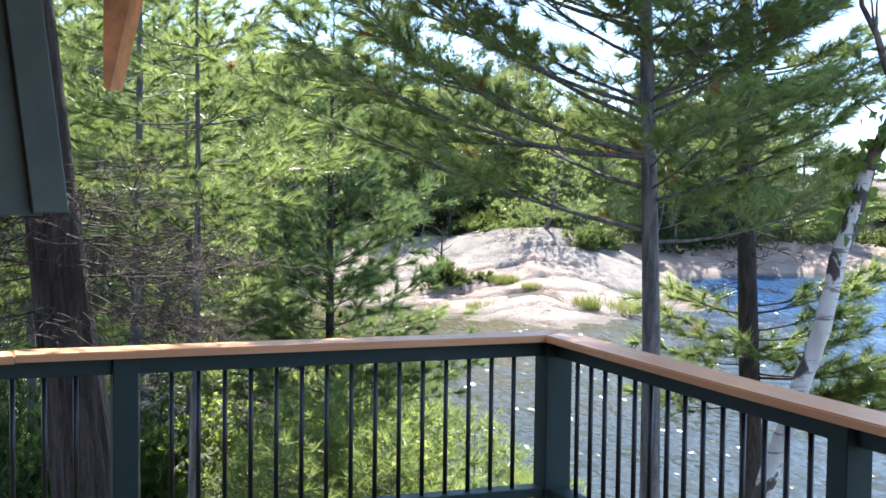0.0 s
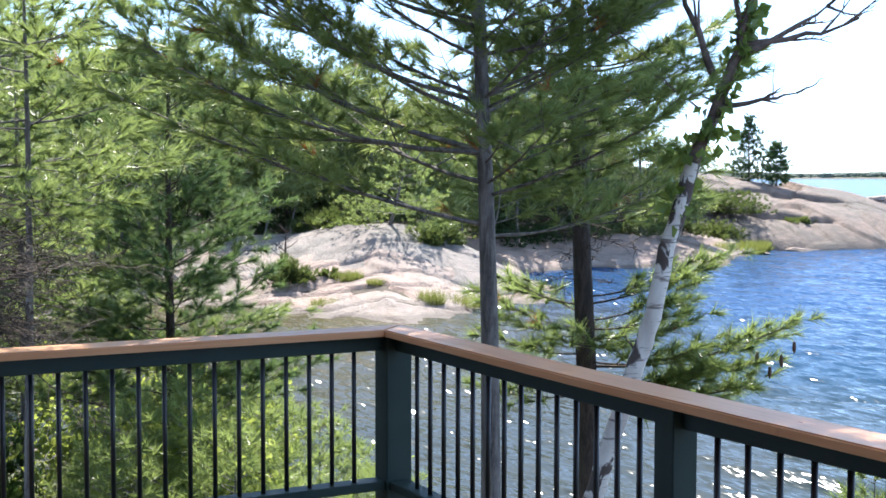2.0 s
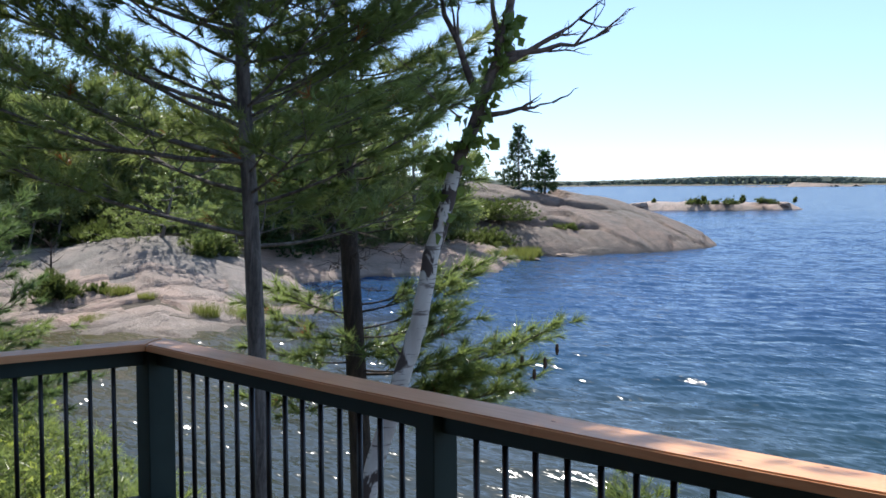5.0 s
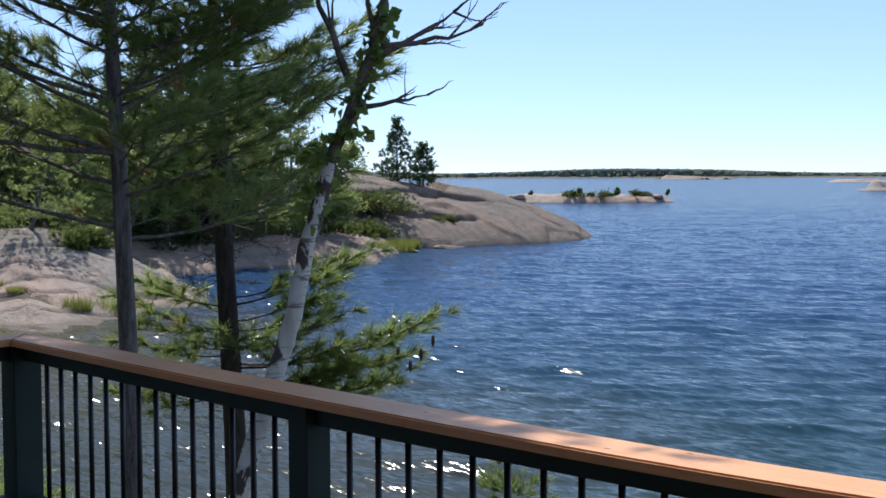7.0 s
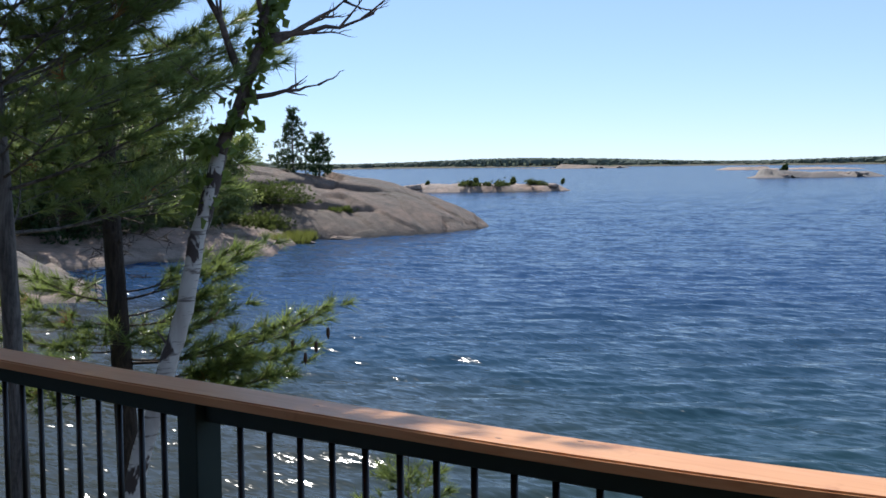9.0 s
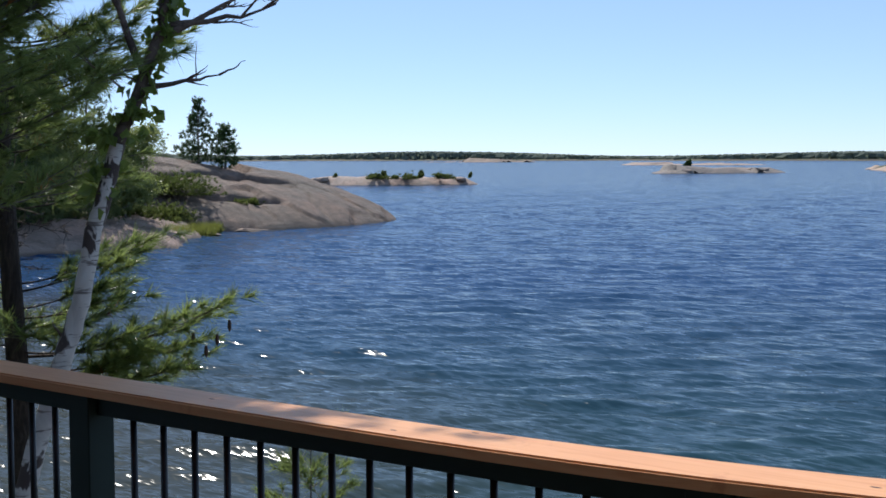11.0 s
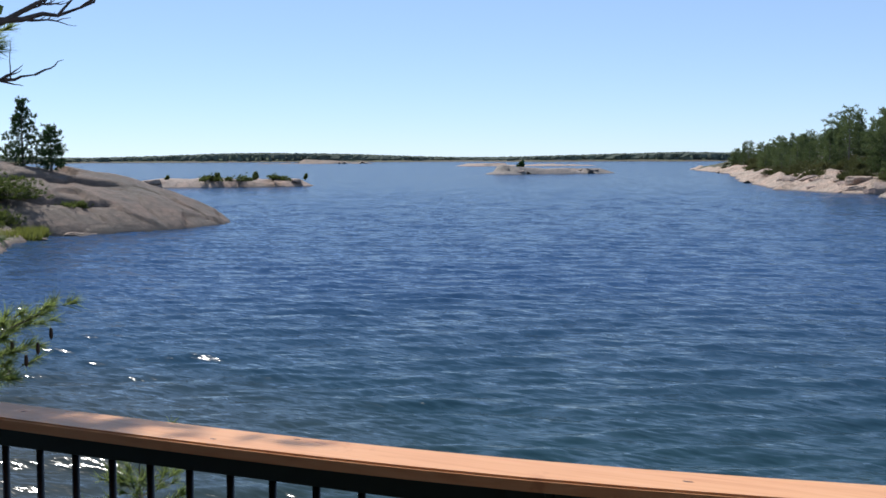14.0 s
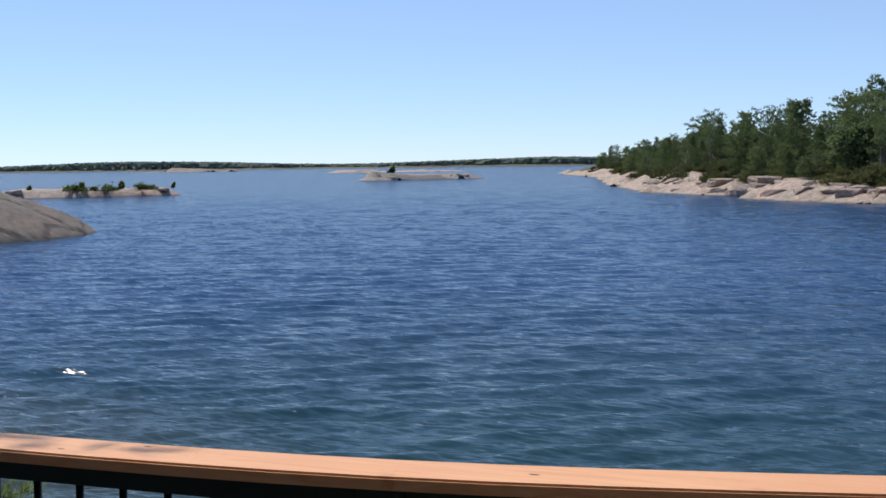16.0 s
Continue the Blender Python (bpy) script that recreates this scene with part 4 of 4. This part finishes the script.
def birch():
    """The dying birch that leans over the railing, with a creeper on its upper stem."""
    rng = np.random.default_rng(5)
    top = tagged(new("birch_tree"), "leaning white birch, dead on top, wound with green vine", "tree")
    z0 = float(land(-5.25, 3.1))
    stem = np.array([(-5.3, 3.05, z0 - 0.2), (-5.15, 3.22, 2.4), (-4.93, 3.48, 3.3), (-4.80, 3.65, 3.95), (-4.75, 3.71, 4.23), (-4.70, 3.78, 4.66), (-4.64, 3.85, 4.94)])
    up = np.array([(-4.64, 3.85, 4.94), (-4.57, 3.94, 5.23), (-4.51, 4.01, 5.49), (-4.47, 4.06, 5.73), (-4.40, 4.12, 6.3), (-4.34, 4.2, 7.0)])

    def smooth(p, n):
        t, k = np.linspace(0, 1, len(p)), np.linspace(0, 1, n)
        q = np.stack([np.interp(k, t, p[:, i]) for i in range(3)], -1)
        return q + rng.normal(size=q.shape) * 0.006
    v, f = tubes([(smooth(stem, 24), np.linspace(0.055, 0.036, 24))], 14)
    mesh_object("trunk", v, f, M_BIRCH, top, "peeling white birch bark", True)
    lines = [(smooth(up, 16), np.linspace(0.036, 0.013, 16))]

    def limb(a, d, L, r, depth):
        d = unit(np.array(d, dtype=float))
        t = np.linspace(0, 1, 7)
        w = rng.normal(size=(7, 3)) * 0.03 * L * t[:, None]
        pts = np.array(a) + d * (L * t)[:, None] + w + np.stack([0 * t, 0 * t, 0.10 * L * t ** 2], -1)
        lines.append((pts, r * (1 - 0.8 * t)))
        if depth:
            for _ in range(4):
                i = rng.integers(2, 7)
                limb(pts[i], d + rng.normal(size=3) * 0.55 + [0, 0, 0.15], L * (0.22 + 0.25 * rng.random()), r * 0.4, depth - 1)
    limb((-4.50, 4.02, 5.45), (0.55, 0.60, 0.38), 0.42, 0.021, 2)
    limb((-4.49, 4.04, 5.5), (0.62, 0.66, 0.10), 0.52, 0.019, 2)
    limb((-4.56, 3.95, 5.21), (0.60, 0.64, 0.06), 0.36, 0.017, 1)
    limb((-4.41, 4.13, 5.24), (0.0, 0.0, 1.0), 0.17, 0.004, 0)
    limb((-4.56, 3.95, 5.22), (-0.5, -0.5, 0.25), 0.12, 0.010, 1)
    limb((-4.58, 3.93, 5.32), (-0.25, -0.28, 1.0), 0.75, 0.022, 2)
    limb((-4.50, 4.02, 5.55), (-0.1, -0.15, 1.0), 0.9, 0.014, 2)
    limb((-4.63, 3.87, 5.20), (-0.6, -0.7, 0.75), 0.55, 0.006, 2)
    limb((-4.46, 4.07, 5.8), (0.5, 0.6, 0.8), 0.7, 0.012, 2)
    limb((-4.79, 3.66, 4.0), (-0.3, -0.3, 0.5), 0.12, 0.012, 0)
    v, f = tubes(lines, 6)
    tagged(mesh_object("dead_branch", v, f, M_BIRCHTOP, top, "bare brown dead limbs", True), kind="stuff")
    # creeper
    t = rng.random(230) ** 0.9
    P = np.stack([np.interp(t, np.linspace(0, 1, 4), up[:4, i]) for i in range(3)], -1)
    P[:, 2] -= 0.03
    thick = 0.055 * (1.25 - 0.75 * t)
    P = P + unit(rng.normal(size=P.shape)) * (thick * (0.6 + 1.6 * rng.random(len(P)) ** 1.5))[:, None]
    extra = np.array([-4.71, 3.77, 4.76]) + rng.normal(size=(34, 3)) * [0.028, 0.028, 0.05]
    extra2 = np.array([-4.68, 3.80, 4.98]) + rng.normal(size=(26, 3)) * [0.03, 0.03, 0.02]
    v, f = leaves(rng, np.concatenate([P, extra, extra2]), 0.066, 0.7)
    mesh_object("vine", v, f, M_VINE, top, "bright green creeper leaves")


birch()

# undergrowth below the deck, towards the cove
for i, (x, y, h, r) in enumerate([(-10.2, 2.7, 1.5, 0.9), (-11.8, 3.9, 1.5, 1.0), (-9.6, 3.2, 1.2, 0.8), (-12.8, 2.9, 1.8, 1.0), (-13.6, 3.9, 1.7, 1.1)]):
    broadleaf("shrub", "leafy green undergrowth shrub on the bank", x, y, h, r, seed=40 + i, count=2600, size=0.065, clear=0.05, r0=0.02, group="bank shrubs")
for i, (x, y, h) in enumerate([(-9.93, 4.15, 1.6), (-9.0, 4.3, 1.3), (-12.4, 4.6, 1.9), (-10.9, 4.9, 1.3), (-9.6, 2.9, 1.9), (-9.5, 2.45, 1.7), (-10.8, 3.5, 2.3), (-9.3, 3.4, 1.8), (-8.6, 2.05, 1.6), (-8.4, 2.85, 1.7), (-8.2, 3.15, 1.3)]):
    pine("pine_sapling", "bushy bright green pine sapling on the bank", x, y, h, 0.75, r0=0.02, clear=0.08, whorls=7, per=6, seed=60 + i,
         tuft=(22, 0.11, 0.006), spacing=0.11, up=0.45, group="bank saplings")

# bushes added at the old tree's foot, needles coloured dark to stand for shade
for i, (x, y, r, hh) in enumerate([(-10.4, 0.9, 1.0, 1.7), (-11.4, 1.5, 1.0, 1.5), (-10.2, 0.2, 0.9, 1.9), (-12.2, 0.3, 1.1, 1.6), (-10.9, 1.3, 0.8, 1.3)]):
    juniper("juniper_bush", "added evergreen bush with shade in its dark needle colour", x, y, r, hh, 50 + i, leaf=M_PINE_DARK, count=900, nl=(16, 0.12, 0.014), group="shaded bushes")

# forest: a few kinds, each built once and then set out
KINDS = [
    pine("pine_tree", "dense green pine in the shore wood", -24, 3, 8.5, 2.2, r0=0.11, clear=0.03, whorls=15, per=6, seed=71, leaf=M_WOOD, tuft=(14, 0.22, 0.03), spacing=0.21, fill=2, up=0.4, fan=0.45, ragged=0.2, group="forest trees", subs=False),
    pine("pine_tree", "tall open pine in the shore wood", -27, -1, 10.0, 2.4, r0=0.13, clear=0.14, whorls=14, per=6, seed=72, leaf=M_WOOD, tuft=(14, 0.22, 0.03), spacing=0.21, fill=2, up=0.4, fan=0.45, ragged=0.2, group="forest trees", dead=8, subs=False),
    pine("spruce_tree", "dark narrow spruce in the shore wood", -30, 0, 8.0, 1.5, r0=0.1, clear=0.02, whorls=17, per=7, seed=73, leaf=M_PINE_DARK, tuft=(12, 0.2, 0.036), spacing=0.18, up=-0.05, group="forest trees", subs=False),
    broadleaf("oak_tree", "leafy light green deciduous tree", -29, 4, 7.5, 2.4, seed=74, count=13000, size=0.18, group="forest trees", leaf=M_OAK),
    broadleaf("maple_tree", "rounded bright green deciduous tree", -33, 1.5, 6.5, 2.2, seed=75, count=15000, size=0.14, group="forest trees", leaf=M_OAK),
]
frng = np.random.default_rng(3)


def plant(kind, x, y, size, sink=0.0):
    z = float(land(x, y)) - sink
    m = Matrix.LocRotScale((x, y, z), Euler((0, 0, frng.random() * 6.28)), None)
    ob = copy_thing(KINDS[kind], m)
    ob.scale = (size, size, size * (0.9 + 0.25 * frng.random()))
    return ob


def scatter(n, x0, x1, y0, y1, gap, sizes, weights, ok, poly=MAIN_COAST, margin=3.0):
    done, tries = [], 0
    while len(done) < n and tries < n * 60:
        tries += 1
        x, y = frng.uniform(x0, x1), frng.uniform(y0, y1)
        if inland(x, y, poly) < margin or not ok(x, y):
            continue
        if any((x - a) ** 2 + (y - b) ** 2 < gap * gap for a, b in done):
            continue
        done.append((x, y))
        plant(frng.choice(len(KINDS), p=weights), x, y, frng.uniform(*sizes))


def off_rocks(x, y):
    a = (x + 38) * -0.9 + (y - 19) * 0.436
    b = (x + 38) * 0.436 + (y - 19) * 0.9
    near = a < 17.5 and -10 < b < 8
    e = (x + 75) * 0.43 + (y - 63) * 0.9
    n = (x + 75) * 0.9 - (y - 63) * 0.43
    return not near and not ((e / 22) ** 2 + (n / 15) ** 2 < 1) and not (y > 52 and x > -78)


# the near wood on the bank of the cove, then the wood behind the point
scatter(26, -34, -14, -9, 3, 1.8, (0.6, 0.95), [0.42, 0.16, 0.1, 0.06, 0.26], lambda x, y: math.hypot(x, y) > 14, margin=1.2)
scatter(26, -54, -34, -12, 12, 2.4, (0.55, 0.8), [0.32, 0.16, 0.14, 0.2, 0.18], off_rocks, margin=1.5)
scatter(150, -72, -46, -5, 56, 1.4, (0.86, 1.18), [0.28, 0.12, 0.38, 0.12, 0.10], off_rocks, margin=3.5)
scatter(26, -110, -76, 0, 66, 3.2, (0.8, 1.15), [0.4, 0.2, 0.3, 0.05, 0.05], off_rocks, margin=4)


# plants on the granite
def on_rock(x, y, fn, k=0.45):
    return float(land(x, y) + fn(np.array(x), np.array(y))) - 0.06


juniper("juniper_bush", "rounded dark green juniper on the pale rock", -46.0, 18.1, 1.15, 1.15, 81, count=800, nl=(14, 0.2, 0.03), z=on_rock(-46.0, 18.1, rock_near))
juniper("juniper_bush", "small juniper tuft in a rock crack", -45.4, 19.6, 0.55, 0.4, 82, count=260, nl=(12, 0.16, 0.03), z=on_rock(-45.4, 19.6, rock_near))
juniper("juniper_bush", "low spreading bright green juniper behind the rock", -47.9, 25.4, 1.7, 0.6, 83, count=900, nl=(14, 0.25, 0.04), z=on_rock(-47.4, 24.2, rock_near))
juniper("juniper_bush", "low spreading green juniper at the wood's edge", -52.5, 22.5, 1.8, 1.0, 84, count=800, nl=(14, 0.25, 0.04), z=on_rock(-52.5, 22.5, rock_near))
for i, (x, y, r, hh) in enumerate([(-44.6, 20.0, 0.55, 0.4), (-43.0, 20.4, 0.35, 0.25), (-40.2, 21.3, 0.5, 0.55), (-40.3, 22.7, 0.75, 0.55), (-42.2, 18.0, 0.5, 0.3), (-44.5, 20.2, 0.4, 0.3)]):
    grass("grass_tuft", "yellow-green grass tuft in the rock", x, y, r, hh, 90 + i, 160, z=max(on_rock(x, y, rock_near), 0.02))
for i, (x, y, r, hh, n) in enumerate([(-67.8, 57.4, 3.8, 0.8, 1700), (-64.5, 55.0, 2.2, 0.9, 900), (-65.0, 52.0, 2.4, 1.3, 900), (-65.2, 62.8, 1.6, 0.4, 500), (-70.5, 61.5, 2.4, 0.5, 700)]):
    juniper("juniper_bush", "low green juniper spread on the granite dome", x, y, r, hh, 100 + i, count=n, nl=(14, 0.24, 0.05), z=on_rock(x, y, rock_dome) if i in (0, 3, 4) else None)
for i, (x, y, r) in enumerate([(-61.6, 54.6, 1.3), (-62.6, 56.2, 1.2), (-61.0, 52.6, 1.0)]):
    grass("grass_tuft", "green shore grass below the dome", x, y, r, 0.7, 110 + i, 420, w=0.05)
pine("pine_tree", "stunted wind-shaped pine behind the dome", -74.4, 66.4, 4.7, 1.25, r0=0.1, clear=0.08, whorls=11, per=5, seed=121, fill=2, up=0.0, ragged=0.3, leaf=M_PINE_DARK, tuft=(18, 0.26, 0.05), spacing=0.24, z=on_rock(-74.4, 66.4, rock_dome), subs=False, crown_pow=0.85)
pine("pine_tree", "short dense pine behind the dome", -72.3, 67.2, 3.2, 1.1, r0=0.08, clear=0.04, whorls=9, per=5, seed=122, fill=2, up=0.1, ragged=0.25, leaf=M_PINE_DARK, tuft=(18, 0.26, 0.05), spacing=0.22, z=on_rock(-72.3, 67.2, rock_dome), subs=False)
for i, (x, y, s) in enumerate([(-78, 66, 0.3), (-79.5, 64, 0.34), (-76.5, 68, 0.22), (-81, 62.5, 0.4), (-82, 66, 0.36), (-83, 60, 0.45)]):
    plant(2 if i % 2 else 0, x, y, s, -1.2)


def dead_sapling():
    rng = np.random.default_rng(9)
    top = tagged(new("dead_sapling"), "bare grey dead sapling above the juniper", "tree")
    x, y = -48.3, 18.9
    top.location = (x, y, on_rock(x, y, rock_near))
    lines = [(np.array([(0, 0, -0.1), (0.03, 0, 0.8), (0, 0.05, 1.7)]), [0.06, 0.045, 0.015])]
    for i in range(16):
        a = rng.random() * 6.28
        h0 = 0.3 + 1.3 * rng.random()
        d = np.array([math.cos(a), math.sin(a), 0.5]) * (0.3 + 0.4 * rng.random())
        lines.append((np.array([(0, 0, h0), d * 0.5 + [0, 0, h0], d + [0, 0, h0 + 0.1]]), [0.02, 0.014, 0.006]))
    v, f = tubes(lines, 5)
    mesh_object("branches", v, f, M_TWIG, top)


dead_sapling()
pine("pine_tree", "pine leaning out low over the rock with dead wood", -50.0, 24.0, 4.6, 3.0, r0=0.12, clear=0.25, whorls=6, per=5, seed=131, lean=(0.5, 0.05), tuft=(16, 0.2, 0.025), spacing=0.25, dead=22, subs=False, up=0.05)

# islet plants
for i, (x, y, s) in enumerate([(-147, 174, 1.0), (-142, 178, 1.0), (-155, 170, 0.5), (-137, 186, 0.6)]):
    juniper("juniper_bush", "small dark bush on the islet", x, y, 0.7 * s, 1.7 * s, 140 + i, count=200, nl=(10, 0.4, 0.08), z=1.2)
for i, (x, y, r) in enumerate([(-144, 175, 3.2), (-148, 173, 2.5), (-140, 181, 2.6)]):
    juniper("juniper_bush", "low green scrub on the islet", x, y, r, 0.6, 150 + i, count=260, nl=(10, 0.4, 0.12), z=1.2)
juniper("juniper_bush", "lone dark bush on the far islet", -181, 358, 1.6, 2.4, 160, count=260, nl=(10, 0.8, 0.22), z=1.3, leaf=M_PINE_DARK)


# the wooded headland
HEAD = [
    pine("pine_tree", "full dark pine of the rocky headland", 60, 330, 11.0, 2.7, r0=0.16, crown_pow=0.95, up=0.15, clear=0.03, whorls=13, per=6, seed=171, leaf=M_FAR, tuft=(14, 0.42, 0.09), spacing=0.42, fill=2, group="headland trees", subs=False, ragged=0.28, fan=0.5),
    pine("pine_tree", "ragged wind-swept pine of the rocky headland", 66, 330, 11.0, 2.9, r0=0.16, clear=0.28, whorls=9, per=4, seed=172, leaf=M_FAR, tuft=(14, 0.42, 0.085), spacing=0.40, fill=2, group="headland trees", subs=False, crown_pow=0.45, ragged=0.4, fan=0.5, up=0.1, favour=(-60, 0.45, 0)),
    pine("pine_tree", "broad dense pine of the rocky headland", 72, 330, 9.0, 3.6, r0=0.16, crown_pow=0.6, up=0.35, clear=0.02, whorls=12, per=7, seed=173, leaf=M_FAR, tuft=(14, 0.42, 0.09), spacing=0.42, fill=2, group="headland trees", subs=False, ragged=0.3, fan=0.5),
    broadleaf("oak_tree", "rounded leafy tree among the headland pines", 78, 330, 7.0, 3.0, seed=174, count=6000, size=0.42, leaf=M_FAR, group="headland trees"),
    pine("pine_tree", "thin sparse pine with flat-topped crown", 84, 330, 10.0, 2.2, r0=0.14, clear=0.4, whorls=6, per=4, seed=175, leaf=M_FAR, tuft=(14, 0.42, 0.085), spacing=0.40, fill=1, group="headland trees", subs=False, crown_pow=0.2, ragged=0.45, fan=0.5, up=0.05, favour=(-60, 0.6, 0)),
]
n_done = 0
spots = []
while n_done < 250:
    x, y = frng.uniform(-150, 20), frng.uniform(130, 480)
    s = float(inland(x, y, HEAD_COAST))
    want = 6.0 + 5 * float(waves(x, y, 16, 42))
    if s < want or s > 36 or any((x - a) ** 2 + (y - b) ** 2 < 9 for a, b in spots):
        continue
    spots.append((x, y))
    size = frng.uniform(0.45, 1.2) * (1.14 if y < 168 else 0.92 if y < 195 else 0.74 if y < 260 else 0.62) * min(1.0, 0.42 + s / 24)
    k = frng.choice(5, p=[0.36, 0.24, 0.18, 0.04, 0.18])
    ob = copy_thing(HEAD[k], Matrix.LocRotScale((x, y, float(land(x, y)) - 0.1), Euler((0, 0, frng.normal() * 0.7 if k in (1, 4) else frng.random() * 6.28)), None))
    ob.scale = (size, size, size * frng.uniform(0.9, 1.15))
    n_done += 1
SCRUB = [juniper("juniper_bush", "olive scrub on the headland shore", 60 + 6 * i, 320, 2.4, 1.1, 180 + i, count=420, nl=(12, 0.5, 0.10), group="headland scrub", leaf=M_SCRUB) for i in range(4)]
made = 0
while made < 230:
    x, y = frng.uniform(-150, 20), frng.uniform(125, 470)
    s = float(inland(x, y, HEAD_COAST))
    if 3.5 < s < 15 and (y < 260 or made % 3 == 0):
        k = frng.uniform(0.5, 1.25)
        ob = copy_thing(SCRUB[made % 4], Matrix.LocRotScale((x, y, float(land(x, y)) - 0.05), Euler((0, 0, frng.random() * 6.28)), None))
        ob.scale = (k, k, k * frng.uniform(0.6, 1.3))
        made += 1


def far_woods():
    """The low wooded shore on the horizon: many small ragged crowns."""
    rng = np.random.default_rng(17)
    n = 8000
    a = np.radians(rng.uniform(-12, 82, n))
    base = 1850 + 120 * np.sin(np.degrees(a) * 0.21) + 60 * np.sin(np.degrees(a) * 0.9)
    r = base + rng.uniform(35, 260, n)
    x, y = -np.sin(a) * r, np.cos(a) * r
    hgt = (6.5 + 3.5 * np.sin(np.degrees(a) * 0.35 + 1) + rng.uniform(0, 1.6, n)) * np.clip(0.75 + (np.degrees(a) - 10) / 90, 0.7, 1.25)
    w = rng.uniform(5, 10, n)
    k = 6
    ang = np.arange(k) * 2 * np.pi / k
    rings = []
    for lv, sc in ((-0.25, 0.95), (0.35, 1.0), (0.8, 0.8), (1.0, 0.3)):
        j = 1 + 0.25 * rng.normal(size=(n, k))
        rings.append(np.stack([x[:, None] + np.cos(ang) * w[:, None] * sc * j, y[:, None] + np.sin(ang) * w[:, None] * sc * j,
                               (2.2 + hgt * lv)[:, None] + 0.5 * rng.normal(size=(n, k))], -1))
    v = np.stack(rings, 1).reshape(-1, 3)
    i = np.arange(n)[:, None, None] * 4 * k
    l = np.arange(3)[None, :, None] * k
    j = np.arange(k)[None, None, :]
    j2 = (j + 1) % k
    f = np.stack([i + l + j, i + l + j2, i + l + k + j2, i + l + k + j], -1).reshape(-1, 4)
    ob = mesh_object("far_woods", v, f, M_FARWOOD_HAZED)
    tagged(ob, "low wooded shore on the horizon, haze in its pale green", "forest", kind="stuff")


far_woods()


# ---- loose blocks along the shores ----
def boulder(name, label, x, y, z, rx, ry, rz, turn, seed, material, group):
    """A broken granite block: a ball cut flat by a dozen planes, then roughened."""
    rng = np.random.default_rng(seed)
    bm = bmesh.new()
    bmesh.ops.create_icosphere(bm, subdivisions=4, radius=1)
    cuts = [(unit(rng.normal(size=3) * [1, 1, 0.7]), rng.uniform(0.55, 0.85)) for _ in range(13)] + [(np.array([0.05, 0.1, 0.99]), 0.5)]
    ph = rng.random(3) * 6
    for v in bm.verts:
        p = np.array(v.co)
        for n, d in cuts:
            over = p @ n - d
            if over > 0:
                p = p - n * over * 0.93
        k = 1 + 0.025 * math.sin(9 * p[0] + ph[0]) * math.sin(8 * p[1] + ph[1]) + 0.02 * math.sin(17 * p[2] + 11 * p[0] + ph[2])
        v.co = (p[0] * k * rx, p[1] * k * ry, p[2] * k * rz)
    ob = part(name, bm, material)
    ob.location = (x, y, z)
    ob.rotation_euler = (rng.normal() * 0.06, rng.normal() * 0.06, turn)
    return tagged(ob, label, "rock", group)


brng = np.random.default_rng(23)
for x, y, rx, ry, rz in ((-62.9, 63.4, 1.7, 1.0, 1.0), (-62.7, 65.8, 1.9, 1.0, 1.1), (-62.8, 68.2, 1.8, 0.9, 0.8), (-63.1, 70.7, 1.4, 0.8, 0.55), (-62.4, 60.2, 1.5, 1.0, 0.6), (-61.4, 55.8, 1.3, 0.9, 0.45), (-60.9, 51.6, 1.4, 0.9, 0.5)):
    boulder("rock_ledge", "pink granite ledge at the foot of the dome", x, y, -0.1, rx * 1.2, ry * 1.3, rz * 0.8, radians(95) + 0.2 * brng.normal(), int(brng.integers(1e6)), M_PALE, "dome ledges")
made = 0
while made < 70:
    x, y = brng.uniform(-60, 30), brng.uniform(120, 270)
    s = float(inland(x, y, HEAD_COAST))
    if not 0.3 < s < 5:
        continue
    big = brng.uniform(0.7, 2.3)
    boulder("boulder", "angular pink granite block on the headland shore", x, y, max(float(land(x, y)) + 0.3, 0.1), big * 1.5, big, big * brng.uniform(0.4, 0.75),
            brng.uniform(0, 6.28), int(brng.integers(1e6)), M_HEAD if made % 3 else M_PALE, "headland boulders")
    made += 1
for i in range(34):
    u, w = brng.uniform(-0.82, 0.82), brng.uniform(-0.5, 0.5)
    c, s = math.cos(radians(52)), math.sin(radians(52))
    x, y = -150 + 16 * u * c - 6 * w * s, 178 + 16 * u * s + 6 * w * c
    big = brng.uniform(0.6, 2.0)
    boulder("boulder", "pale granite block on the low islet", x, y, 0.55 if i % 3 else 0.95, big * 1.6, big, big * 0.5, brng.uniform(0, 6.28), int(brng.integers(1e6)), M_PALE if i % 2 else M_HEAD, "islet boulders")
for i in range(16):
    u, w = brng.uniform(-1, 1), brng.uniform(-0.6, 0.6)
    c, s = math.cos(radians(62)), math.sin(radians(62))
    x, y = -176 + 21 * u * c - 8 * w * s, 366 + 21 * u * s + 8 * w * c
    big = brng.uniform(1.2, 3.2)
    boulder("boulder", "weathered granite block on the far islet", x, y, 0.8, big * 1.7, big, big * 0.5, brng.uniform(0, 6.28), int(brng.integers(1e6)), M_PALE if i % 2 else M_HUMP, "far islet boulders")
